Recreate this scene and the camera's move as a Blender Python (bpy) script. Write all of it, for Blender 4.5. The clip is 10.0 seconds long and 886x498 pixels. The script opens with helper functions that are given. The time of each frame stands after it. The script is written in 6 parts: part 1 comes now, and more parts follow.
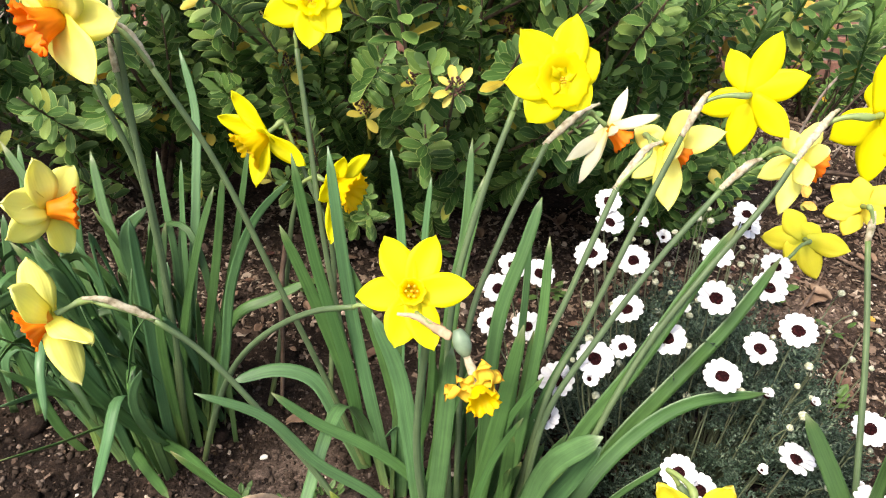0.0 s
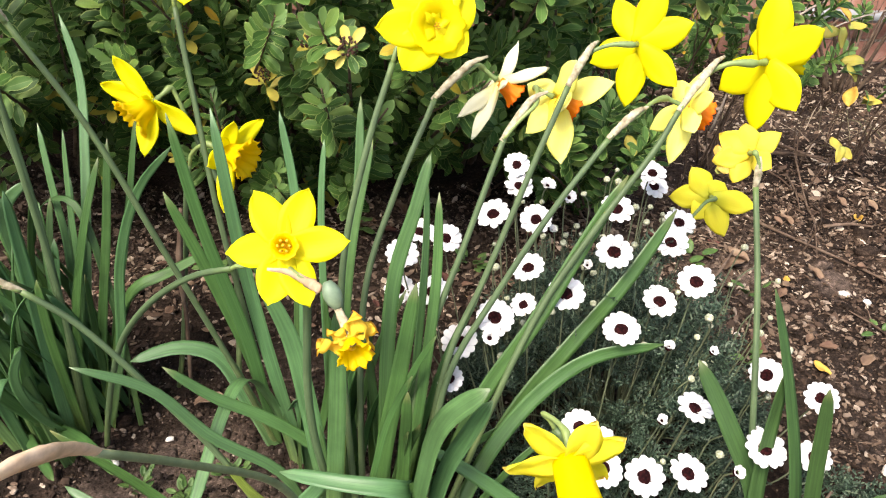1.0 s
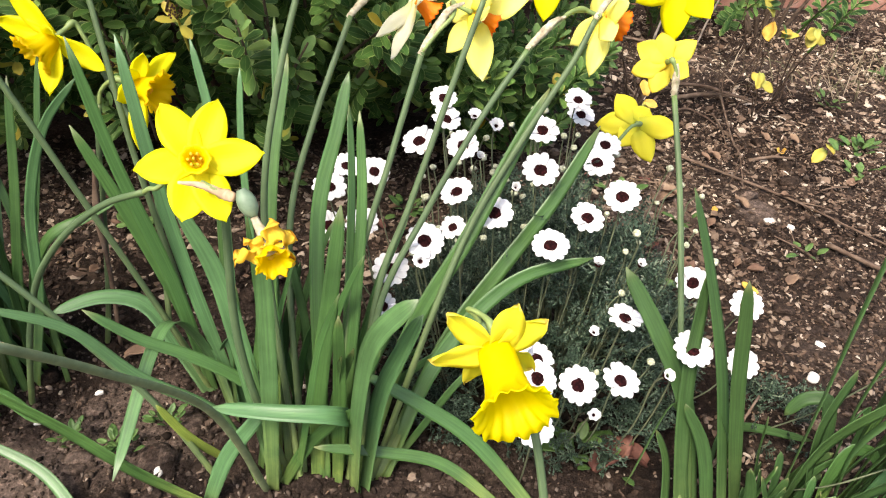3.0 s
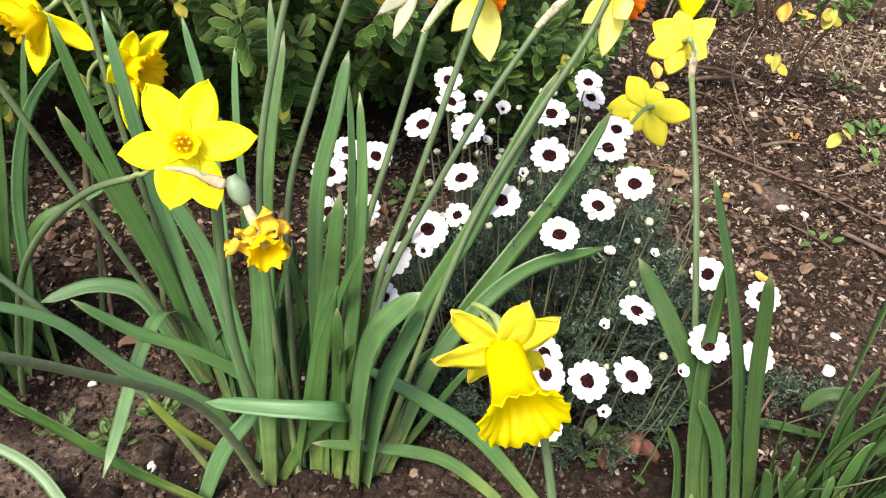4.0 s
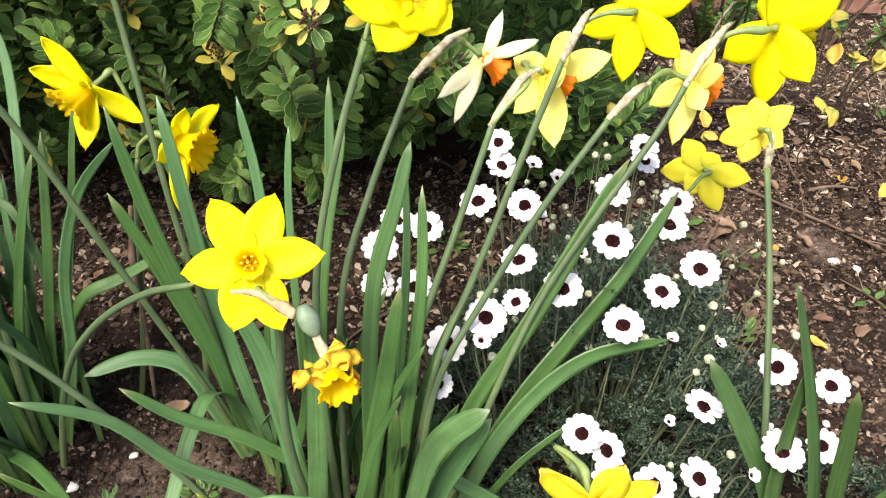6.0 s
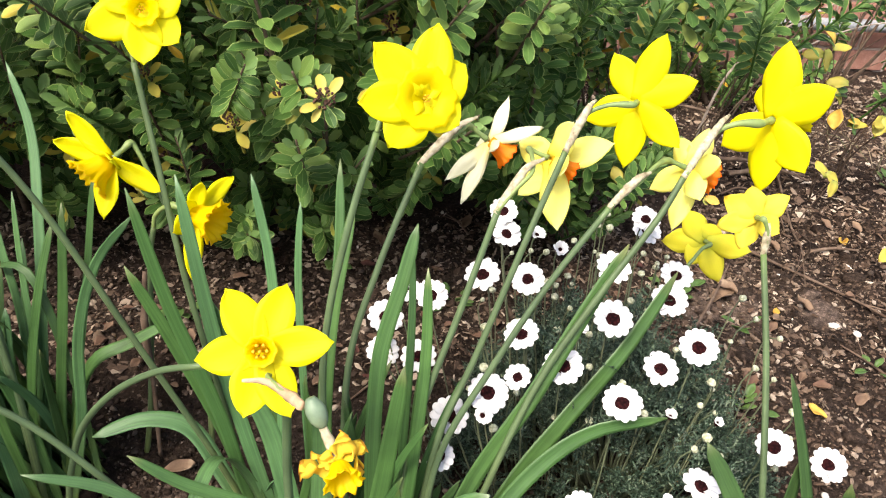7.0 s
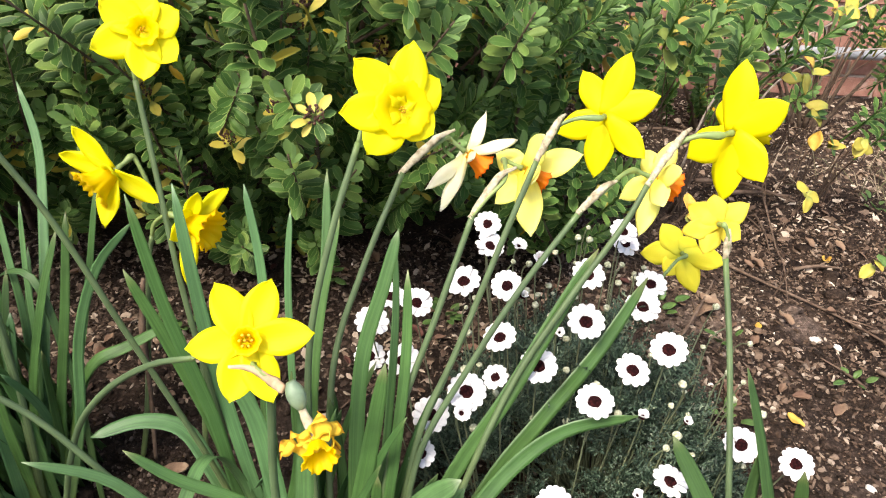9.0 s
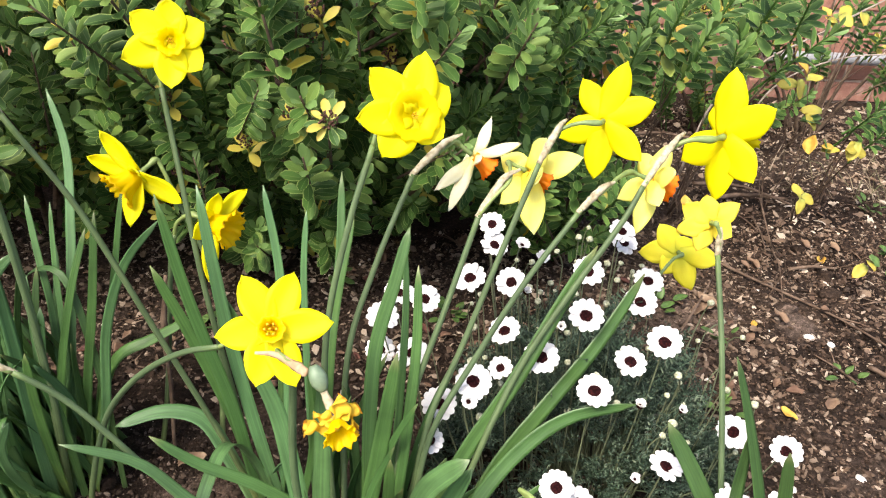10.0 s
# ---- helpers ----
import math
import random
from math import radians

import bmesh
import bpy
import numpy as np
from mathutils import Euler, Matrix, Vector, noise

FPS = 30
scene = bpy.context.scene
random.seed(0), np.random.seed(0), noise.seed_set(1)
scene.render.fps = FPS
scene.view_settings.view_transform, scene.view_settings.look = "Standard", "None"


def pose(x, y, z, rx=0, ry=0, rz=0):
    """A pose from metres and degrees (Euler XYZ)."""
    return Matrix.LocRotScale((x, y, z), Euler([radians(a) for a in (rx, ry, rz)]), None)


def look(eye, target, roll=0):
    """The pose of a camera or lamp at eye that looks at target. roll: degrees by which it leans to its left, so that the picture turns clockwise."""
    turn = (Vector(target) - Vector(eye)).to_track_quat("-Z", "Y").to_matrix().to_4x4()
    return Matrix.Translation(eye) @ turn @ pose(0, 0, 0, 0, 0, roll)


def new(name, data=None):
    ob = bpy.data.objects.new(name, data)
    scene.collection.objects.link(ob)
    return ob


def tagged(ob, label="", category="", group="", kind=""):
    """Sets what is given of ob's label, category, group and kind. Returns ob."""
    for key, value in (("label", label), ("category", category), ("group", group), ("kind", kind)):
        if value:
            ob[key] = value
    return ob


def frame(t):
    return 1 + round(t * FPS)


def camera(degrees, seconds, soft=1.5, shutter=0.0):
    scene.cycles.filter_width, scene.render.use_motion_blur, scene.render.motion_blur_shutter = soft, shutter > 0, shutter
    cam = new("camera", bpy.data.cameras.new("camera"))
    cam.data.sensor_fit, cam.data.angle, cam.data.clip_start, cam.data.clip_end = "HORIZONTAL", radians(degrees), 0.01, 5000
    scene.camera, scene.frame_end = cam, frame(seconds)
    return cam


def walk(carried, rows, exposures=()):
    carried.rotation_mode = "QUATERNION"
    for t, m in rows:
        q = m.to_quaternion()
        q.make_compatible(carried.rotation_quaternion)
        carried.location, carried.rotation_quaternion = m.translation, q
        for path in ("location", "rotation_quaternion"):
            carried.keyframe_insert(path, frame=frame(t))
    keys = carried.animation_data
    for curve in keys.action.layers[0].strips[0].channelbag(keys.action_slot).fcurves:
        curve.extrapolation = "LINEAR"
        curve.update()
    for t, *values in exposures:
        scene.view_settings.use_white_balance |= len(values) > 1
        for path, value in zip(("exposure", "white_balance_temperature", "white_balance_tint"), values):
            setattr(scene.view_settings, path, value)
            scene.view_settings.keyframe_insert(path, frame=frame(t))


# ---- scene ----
cam = camera(62.7, 10.0, soft=1.15)
PATH = [
    (0, (0.036, 0.007, 0.655), (0.012, 1.731, -0.359), 3.6),
    (0.5, (0.071, 0.01, 0.629), (0.09, 1.735, -0.383), 3.7),
    (1, (0.095, 0.006, 0.625), (0.191, 1.721, -0.4), 3.6),
    (1.5, (0.108, -0.012, 0.619), (0.273, 1.694, -0.412), 3.5),
    (2, (0.11, -0.027, 0.615), (0.321, 1.669, -0.423), 3.5),
    (2.5, (0.114, -0.028, 0.599), (0.346, 1.659, -0.449), 3.5),
    (3, (0.113, -0.014, 0.581), (0.356, 1.656, -0.493), 3.3),
    (3.2, (0.117, -0.005, 0.579), (0.359, 1.655, -0.511), 3.4),
    (4.5, (0.115, 0.02, 0.566), (0.336, 1.665, -0.551), 3.3),
    (5, (0.11, 0.041, 0.566), (0.319, 1.679, -0.562), 3.4),
    (5.5, (0.095, 0.073, 0.582), (0.298, 1.707, -0.553), 3.5),
    (6, (0.084, 0.077, 0.617), (0.271, 1.728, -0.495), 3.3),
    (6.2, (0.08, 0.084, 0.632), (0.263, 1.745, -0.466), 3.4),
    (7.3, (0.085, 0.08, 0.659), (0.257, 1.801, -0.345), 4.2),
    (7.5, (0.089, 0.07, 0.655), (0.254, 1.804, -0.328), 3.7),
    (8, (0.091, 0.056, 0.65), (0.252, 1.796, -0.323), 3.7),
    (8.5, (0.088, 0.047, 0.659), (0.248, 1.789, -0.311), 3.9),
    (9, (0.1, 0.039, 0.66), (0.261, 1.781, -0.309), 3.9),
    (9.5, (0.109, 0.012, 0.663), (0.277, 1.755, -0.304), 4.0),
    (10, (0.091, 0.002, 0.673), (0.247, 1.75, -0.286), 3.8),
]
walk(cam, [(t, look(eye, target, roll)) for t, eye, target, roll in PATH], [(0.0, 1.56, 6900, 14), (10.0, 1.56, 6900, 14)])

# ---- world, sun, exposure ----
world = bpy.data.worlds.new("sky")
scene.world = world
world.use_nodes = True
wn = world.node_tree
sky = wn.nodes.new("ShaderNodeTexSky")
sky.sky_type = "NISHITA"
sky.sun_disc = False
sky.sun_elevation = radians(52)
sky.sun_rotation = radians(215)
sky.air_density, sky.dust_density, sky.ozone_density = 1.0, 3.0, 1.0
wn.links.new(sky.outputs[0], wn.nodes["Background"].inputs[0])
wn.nodes["Background"].inputs[1].default_value = 0.125
sun_data = bpy.data.lights.new("sun", "SUN")
sun_data.energy, sun_data.angle, sun_data.color = 2.3, radians(22), (1.0, 0.95, 0.86)
sun = new("sun", sun_data)
sun.matrix_world = look((-0.60, -0.85, 1.35), (0, 0, 0))


# ---- materials ----
def material(name, build, rough=0.6, spec=0.4):
    m = bpy.data.materials.new(name)
    m.use_nodes = True
    nt = m.node_tree
    b = nt.nodes["Principled BSDF"]
    b.inputs["Roughness"].default_value = rough
    b.inputs["Specular IOR Level"].default_value = spec
    build(nt, b)
    return m


def node(nt, kind, **vals):
    n = nt.nodes.new(kind)
    for k, v in vals.items():
        n.inputs[k.replace("_", " ")].default_value = v
    return n


def ramp(nt, src, stops):
    r = nt.nodes.new("ShaderNodeValToRGB")
    e = r.color_ramp.elements
    while len(e) < len(stops):
        e.new(0.5)
    for el, (p, c) in zip(e, stops):
        el.position, el.color = p, (*c, 1)
    nt.links.new(src, r.inputs[0])
    return r.outputs[0]


def noise_tex(nt, scale, detail=4.0, coord="Object", rough=0.55):
    n = node(nt, "ShaderNodeTexNoise", Scale=scale, Detail=detail, Roughness=rough)
    nt.links.new(nt.nodes.new("ShaderNodeTexCoord").outputs[coord], n.inputs["Vector"])
    return n.outputs[0]


def mix(nt, fac, a, b, how="MIX"):
    m = nt.nodes.new("ShaderNodeMix")
    m.data_type, m.blend_type = "RGBA", how
    for sock, v in ((m.inputs[0], fac), (m.inputs[6], a), (m.inputs[7], b)):
        if isinstance(v, (int, float)):
            sock.default_value = v
        elif isinstance(v, tuple):
            sock.default_value = (*v, 1)
        else:
            nt.links.new(v, sock)
    return m.outputs[2]


def bump(nt, b, height, strength, dist):
    n = node(nt, "ShaderNodeBump", Strength=strength, Distance=dist)
    nt.links.new(height, n.inputs["Height"])
    nt.links.new(n.outputs[0], b.inputs["Normal"])


def sheer(nt, b, colour, amount):
    """Lets part of the light through a thin petal or leaf."""
    tr = nt.nodes.new("ShaderNodeBsdfTranslucent")
    ms = nt.nodes.new("ShaderNodeMixShader")
    ms.inputs[0].default_value = amount
    if isinstance(colour, tuple):
        tr.inputs[0].default_value = (*colour, 1)
    else:
        nt.links.new(colour, tr.inputs[0])
    nt.links.new(b.outputs[0], ms.inputs[1])
    nt.links.new(tr.outputs[0], ms.inputs[2])
    nt.links.new(ms.outputs[0], nt.nodes["Material Output"].inputs[0])


def split_uv(nt):
    s = nt.nodes.new("ShaderNodeSeparateXYZ")
    nt.links.new(nt.nodes.new("ShaderNodeTexCoord").outputs["UV"], s.inputs[0])
    return s.outputs[0], s.outputs[1]


def maths(nt, op, a, b=0.0):
    n = nt.nodes.new("ShaderNodeMath")
    n.operation = op
    for sock, v in ((n.inputs[0], a), (n.inputs[1], b)):
        if isinstance(v, (int, float)):
            sock.default_value = v
        else:
            nt.links.new(v, sock)
    return n.outputs[0]


def blade_look(green, pale, tip, vary=1.0):
    """Strap leaf: pale at the foot, long fine veins, blotches."""
    def build(nt, b):
        u, v = split_uv(nt)
        rnd = nt.nodes.new("ShaderNodeObjectInfo").outputs["Random"]
        along = ramp(nt, v, [(0.0, pale), (0.14, tuple(0.5 * (p + g) for p, g in zip(pale, green))), (0.32, green), (0.93, green), (1.0, tip)])
        blot = noise_tex(nt, 38.0, 5)
        c = mix(nt, ramp(nt, blot, [(0.35, (0, 0, 0)), (0.7, (0.8,) * 3)]), along, tuple(g * 0.62 for g in green))
        wob = nt.nodes.new("ShaderNodeMath")
        wob.operation = "FRACT"
        nt.links.new(maths(nt, "MULTIPLY", rnd, 7.31), wob.inputs[0])
        c = mix(nt, maths(nt, "MULTIPLY", wob.outputs[0], 0.4 * vary), c, tuple(g * 0.6 for g in green))
        c = mix(nt, maths(nt, "MULTIPLY", rnd, 0.65 * vary), c, (green[0] * 0.86, green[1] * 0.99, green[2] * 1.18))
        vein = maths(nt, "SINE", maths(nt, "MULTIPLY", u, 75.0))
        c = mix(nt, maths(nt, "MULTIPLY", maths(nt, "ADD", vein, 1.0), 0.018), c, tuple(min(1, g * 1.9) for g in green))
        comb = nt.nodes.new("ShaderNodeCombineXYZ")
        nt.links.new(maths(nt, "MULTIPLY", u, 5.0), comb.inputs[0])
        nt.links.new(maths(nt, "MULTIPLY", v, 2.2), comb.inputs[1])
        nt.links.new(maths(nt, "MULTIPLY", rnd, 40.0), comb.inputs[2])
        streak = node(nt, "ShaderNodeTexNoise", Scale=1.6, Detail=5.0, Roughness=0.65)
        nt.links.new(comb.outputs[0], streak.inputs["Vector"])
        c = mix(nt, 0.6, c, ramp(nt, streak.outputs[0], [(0.28, (0.52,) * 3), (0.5, (0.95,) * 3), (0.72, (1.5, 1.45, 1.35))]), "MULTIPLY")
        nt.links.new(c, b.inputs["Base Color"])
        bump(nt, b, vein, 0.06, 0.0004)
        sheer(nt, b, c, 0.28)
    return build


def tinted(stops, scale, detail=5, relief=0.0, fine=160.0, through_light=0.0, vary=0.0, other=(0, 0, 0)):
    """Colours from one noise, a finer grain over it, and a shift from piece to piece."""
    def build(nt, b):
        c = ramp(nt, noise_tex(nt, scale, detail), stops)
        g = noise_tex(nt, fine, 3)
        c = mix(nt, 0.5, c, ramp(nt, g, [(0.25, (0.55,) * 3), (0.75, (1.25,) * 3)]), "MULTIPLY")
        if vary:
            rnd = nt.nodes.new("ShaderNodeObjectInfo").outputs["Random"]
            c = mix(nt, maths(nt, "MULTIPLY", rnd, vary), c, other)
        nt.links.new(c, b.inputs["Base Color"])
        if relief:
            bump(nt, b, g, 0.6, relief)
        if through_light:
            sheer(nt, b, c, through_light)
    return build


def petal_look(inner, outer, edge, amount=0.35):
    """Petal: one colour at the base, another outward, faint lengthwise veins."""
    def build(nt, b):
        u, v = split_uv(nt)
        c = ramp(nt, v, [(0.0, inner), (0.35, outer), (0.9, outer), (1.0, edge)])
        vein = maths(nt, "SINE", maths(nt, "MULTIPLY", u, 60.0))
        c = mix(nt, maths(nt, "MULTIPLY", maths(nt, "ADD", vein, 1.0), 0.035), c, tuple(x * 0.8 for x in outer))
        c = mix(nt, ramp(nt, noise_tex(nt, 90.0, 4), [(0.5, (0, 0, 0)), (0.8, (0.25,) * 3)]), c, tuple(x * 0.8 for x in edge))
        nt.links.new(c, b.inputs["Base Color"])
        bump(nt, b, vein, 0.10, 0.0003)
        sheer(nt, b, c, amount)
    return build


def islands(stops, fine=220.0, rough_fac=0.5):
    """Loose pieces in one mesh, each with a colour of its own."""
    def build(nt, b):
        r = nt.nodes.new("ShaderNodeNewGeometry").outputs["Random Per Island"]
        c = ramp(nt, r, stops)
        g = noise_tex(nt, fine, 4)
        c = mix(nt, rough_fac, c, ramp(nt, g, [(0.25, (0.5,) * 3), (0.75, (1.3,) * 3)]), "MULTIPLY")
        nt.links.new(c, b.inputs["Base Color"])
        bump(nt, b, g, 0.5, 0.001)
    return build


YEL, YDEEP = (0.89, 0.84, 0.008), (0.89, 0.80, 0.006)
M_LEAF = material("daffodil_leaf", blade_look((0.074, 0.168, 0.043), (0.34, 0.40, 0.09), (0.24, 0.23, 0.09)), 0.40, 0.5)
M_LEAF_BLUE = material("daffodil_leaf_bluish", blade_look((0.100, 0.214, 0.074), (0.28, 0.34, 0.09), (0.18, 0.24, 0.13)), 0.40, 0.5)
# daffodil leaf green darkened: the shade among the leaves is in the colour
M_LEAF_SHADED = material("shaded_daffodil_leaf", blade_look((0.058, 0.120, 0.033), (0.16, 0.20, 0.06), (0.20, 0.18, 0.06)), 0.5, 0.35)
M_LEAF_YELLOW = material("yellowing_daffodil_leaf", blade_look((0.29, 0.36, 0.06), (0.42, 0.44, 0.12), (0.40, 0.36, 0.12)), 0.5, 0.35)
M_STEM = material("daffodil_stem", blade_look((0.118, 0.182, 0.082), (0.28, 0.35, 0.10), (0.16, 0.25, 0.07), 0.4), 0.45, 0.45)
M_SPENT_STEM = material("fading_stem", tinted([(0.3, (0.15, 0.20, 0.095)), (0.7, (0.24, 0.29, 0.14))], 50.0, through_light=0.1, vary=0.3, other=(0.26, 0.27, 0.13)), 0.5, 0.4)
M_NECK = material("flower_neck", tinted([(0.3, (0.09, 0.15, 0.055)), (0.7, (0.17, 0.24, 0.085))], 60.0, vary=0.3, other=(0.28, 0.34, 0.08)), 0.5)
M_OVARY = material("seed_pod", tinted([(0.3, (0.10, 0.155, 0.10)), (0.7, (0.16, 0.225, 0.14))], 40.0), 0.5)
M_SPATHE = material("papery_sheath", tinted([(0.3, (0.21, 0.17, 0.10)), (0.5, (0.44, 0.395, 0.27)), (0.72, (0.62, 0.58, 0.43))], 170.0, relief=0.0015, fine=260.0, through_light=0.2), 0.75, 0.2)
M_SHEATH_WARM = material("warm_tan_sheath", tinted([(0.3, (0.56, 0.38, 0.22)), (0.55, (0.78, 0.58, 0.38)), (0.75, (0.84, 0.68, 0.50))], 45.0, relief=0.0003, fine=200.0, through_light=0.25), 0.65, 0.25)
M_SHEATH_PEACH = material("peach_sheath", tinted([(0.3, (0.36, 0.23, 0.13)), (0.55, (0.50, 0.345, 0.22)), (0.75, (0.58, 0.44, 0.31))], 60.0, relief=0.0004, fine=200.0, through_light=0.15), 0.7, 0.2)
M_YELLOW = material("yellow_petal", petal_look(YDEEP, YEL, (0.89, 0.88, 0.02), 0.5), 0.55, 0.25)
M_SUNNY = material("sunny_petal", petal_look((0.89, 0.82, 0.02), (0.90, 0.84, 0.06), (0.89, 0.70, 0.16), 0.6), 0.55, 0.25)
M_PALE = material("pale_yellow_petal", petal_look((0.88, 0.78, 0.05), (0.93, 0.90, 0.24), (0.94, 0.92, 0.40), 0.42), 0.55, 0.25)
M_CREAM = material("cream_petal", petal_look((0.86, 0.80, 0.30), (0.90, 0.88, 0.66), (0.92, 0.90, 0.78), 0.5), 0.55, 0.25)
M_GREENISH = material("greenish_yellow_petal", petal_look((0.52, 0.56, 0.05), (0.82, 0.77, 0.06), (0.84, 0.76, 0.12), 0.55), 0.55, 0.25)
M_FADED = material("faded_petal", petal_look((0.84, 0.70, 0.06), (0.88, 0.80, 0.10), (0.84, 0.62, 0.08), 0.55), 0.6, 0.2)
M_TRUMPET = material("yellow_trumpet", petal_look((0.86, 0.48, 0.01), (0.90, 0.73, 0.006), (0.90, 0.75, 0.008), 0.55), 0.5, 0.25)
M_PLAIN_TRUMPET = material("plain_yellow_trumpet", petal_look((0.89, 0.83, 0.008), (0.89, 0.80, 0.006), (0.90, 0.81, 0.008), 0.72), 0.5, 0.25)
M_GOLD_TRUMPET = material("golden_trumpet", petal_look((0.88, 0.74, 0.008), (0.90, 0.73, 0.006), (0.90, 0.64, 0.008), 0.62), 0.5, 0.25)
M_ORANGE = material("orange_cup", petal_look((0.80, 0.40, 0.01), (0.88, 0.30, 0.012), (0.88, 0.20, 0.008), 0.5), 0.5, 0.25)
M_DEAD = material("withered_petal", petal_look((0.90, 0.70, 0.05), (0.90, 0.66, 0.07), (0.86, 0.44, 0.05), 0.5), 0.7, 0.15)
M_ANTHER = material("anther", tinted([(0.3, (0.80, 0.44, 0.02)), (0.7, (0.88, 0.62, 0.04))], 300.0, through_light=0.3), 0.7)
M_WHITE = material("white_ray_petal", petal_look((0.66, 0.64, 0.63), (0.77, 0.77, 0.77), (0.80, 0.80, 0.80), 0.2), 0.6, 0.2)
M_DISC = material("dark_disc", tinted([(0.3, (0.004, 0.0016, 0.002)), (0.5, (0.015, 0.004, 0.0045)), (0.7, (0.040, 0.009, 0.009))], 420.0, relief=0.001, fine=900.0), 0.95, 0.05)
M_BUD = material("daisy_bud", tinted([(0.35, (0.22, 0.25, 0.14)), (0.6, (0.50, 0.51, 0.38)), (0.75, (0.66, 0.66, 0.56))], 260.0, relief=0.0008, fine=600.0), 0.7)
M_DSTALK = material("daisy_stalk", tinted([(0.3, (0.055, 0.080, 0.042)), (0.7, (0.13, 0.155, 0.085))], 60.0, vary=0.4, other=(0.10, 0.09, 0.05)), 0.6)
M_FERNY = material("grey_green_foliage", islands([(0.0, (0.007, 0.015, 0.008)), (0.45, (0.024, 0.047, 0.029)), (0.84, (0.066, 0.108, 0.070)), (1.0, (0.13, 0.17, 0.11))], 120.0, 0.35), 0.5, 0.35)
M_CHIP = material("bark_mulch", islands([(0.0, (0.012, 0.008, 0.0055)), (0.25, (0.034, 0.021, 0.014)), (0.50, (0.082, 0.053, 0.036)), (0.74, (0.132, 0.091, 0.064)), (0.92, (0.205, 0.155, 0.114)), (1.0, (0.40, 0.335, 0.265))], 260.0, 0.7), 0.85, 0.2)
M_STRAW = material("straw_litter", islands([(0.0, (0.05, 0.03, 0.02)), (0.35, (0.14, 0.095, 0.066)), (0.7, (0.28, 0.21, 0.15)), (1.0, (0.54, 0.46, 0.36))], 260.0, 0.5), 0.85, 0.2)
M_LITTER = material("dead_leaf_litter", islands([(0.0, (0.03, 0.02, 0.014)), (0.4, (0.085, 0.056, 0.039)), (0.75, (0.18, 0.13, 0.092)), (1.0, (0.38, 0.31, 0.24))], 260.0, 0.6), 0.85, 0.2)
M_CLOD = material("earth_clod", islands([(0.0, (0.010, 0.007, 0.005)), (0.45, (0.038, 0.027, 0.020)), (0.85, (0.082, 0.061, 0.047)), (1.0, (0.16, 0.125, 0.10))], 320.0, 0.9), 0.95, 0.1)
M_PEBBLE = material("pale_pebble", islands([(0.0, (0.30, 0.24, 0.18)), (0.6, (0.52, 0.46, 0.38)), (1.0, (0.72, 0.69, 0.63))], 200.0, 0.5), 0.7, 0.3)
M_TWIG = material("dry_twig", tinted([(0.3, (0.07, 0.045, 0.03)), (0.6, (0.17, 0.12, 0.085)), (0.8, (0.26, 0.20, 0.15))], 60.0, relief=0.002, vary=0.4, other=(0.05, 0.03, 0.022)), 0.85, 0.2)
M_GREYWOOD = material("weathered_grey_wood", tinted([(0.3, (0.16, 0.13, 0.105)), (0.6, (0.34, 0.29, 0.245)), (0.8, (0.46, 0.41, 0.36))], 55.0, relief=0.002), 0.85, 0.2)
M_BARK = material("shrub_bark", tinted([(0.3, (0.05, 0.035, 0.025)), (0.7, (0.14, 0.10, 0.07))], 40.0, relief=0.002), 0.85, 0.2)
M_DRYLEAF = material("fallen_leaf", tinted([(0.3, (0.085, 0.052, 0.034)), (0.6, (0.195, 0.132, 0.086)), (0.8, (0.34, 0.26, 0.18))], 55.0, relief=0.001, vary=0.6, other=(0.10, 0.050, 0.036)), 0.75, 0.2)
M_REDLEAF = material("reddish_fallen_leaf", tinted([(0.3, (0.045, 0.018, 0.014)), (0.6, (0.105, 0.042, 0.030)), (0.8, (0.19, 0.095, 0.066))], 40.0, relief=0.001), 0.7, 0.25)
M_GOLDLEAF = material("yellow_fallen_leaf", tinted([(0.3, (0.36, 0.19, 0.03)), (0.6, (0.47, 0.31, 0.055)), (0.8, (0.46, 0.36, 0.10))], 50.0, relief=0.001), 0.6, 0.3)
M_WEED = material("weed_leaf", tinted([(0.3, (0.035, 0.085, 0.022)), (0.7, (0.09, 0.18, 0.04))], 70.0, vary=0.4, other=(0.14, 0.22, 0.06), through_light=0.15), 0.5, 0.4)
M_GRASS = material("dry_grass", islands([(0.0, (0.08, 0.09, 0.04)), (0.5, (0.20, 0.16, 0.105)), (1.0, (0.34, 0.28, 0.21))], 100.0, 0.3), 0.8, 0.2)
M_SEED = material("dead_flower_spike", tinted([(0.3, (0.03, 0.014, 0.010)), (0.7, (0.12, 0.055, 0.035))], 200.0), 0.85)


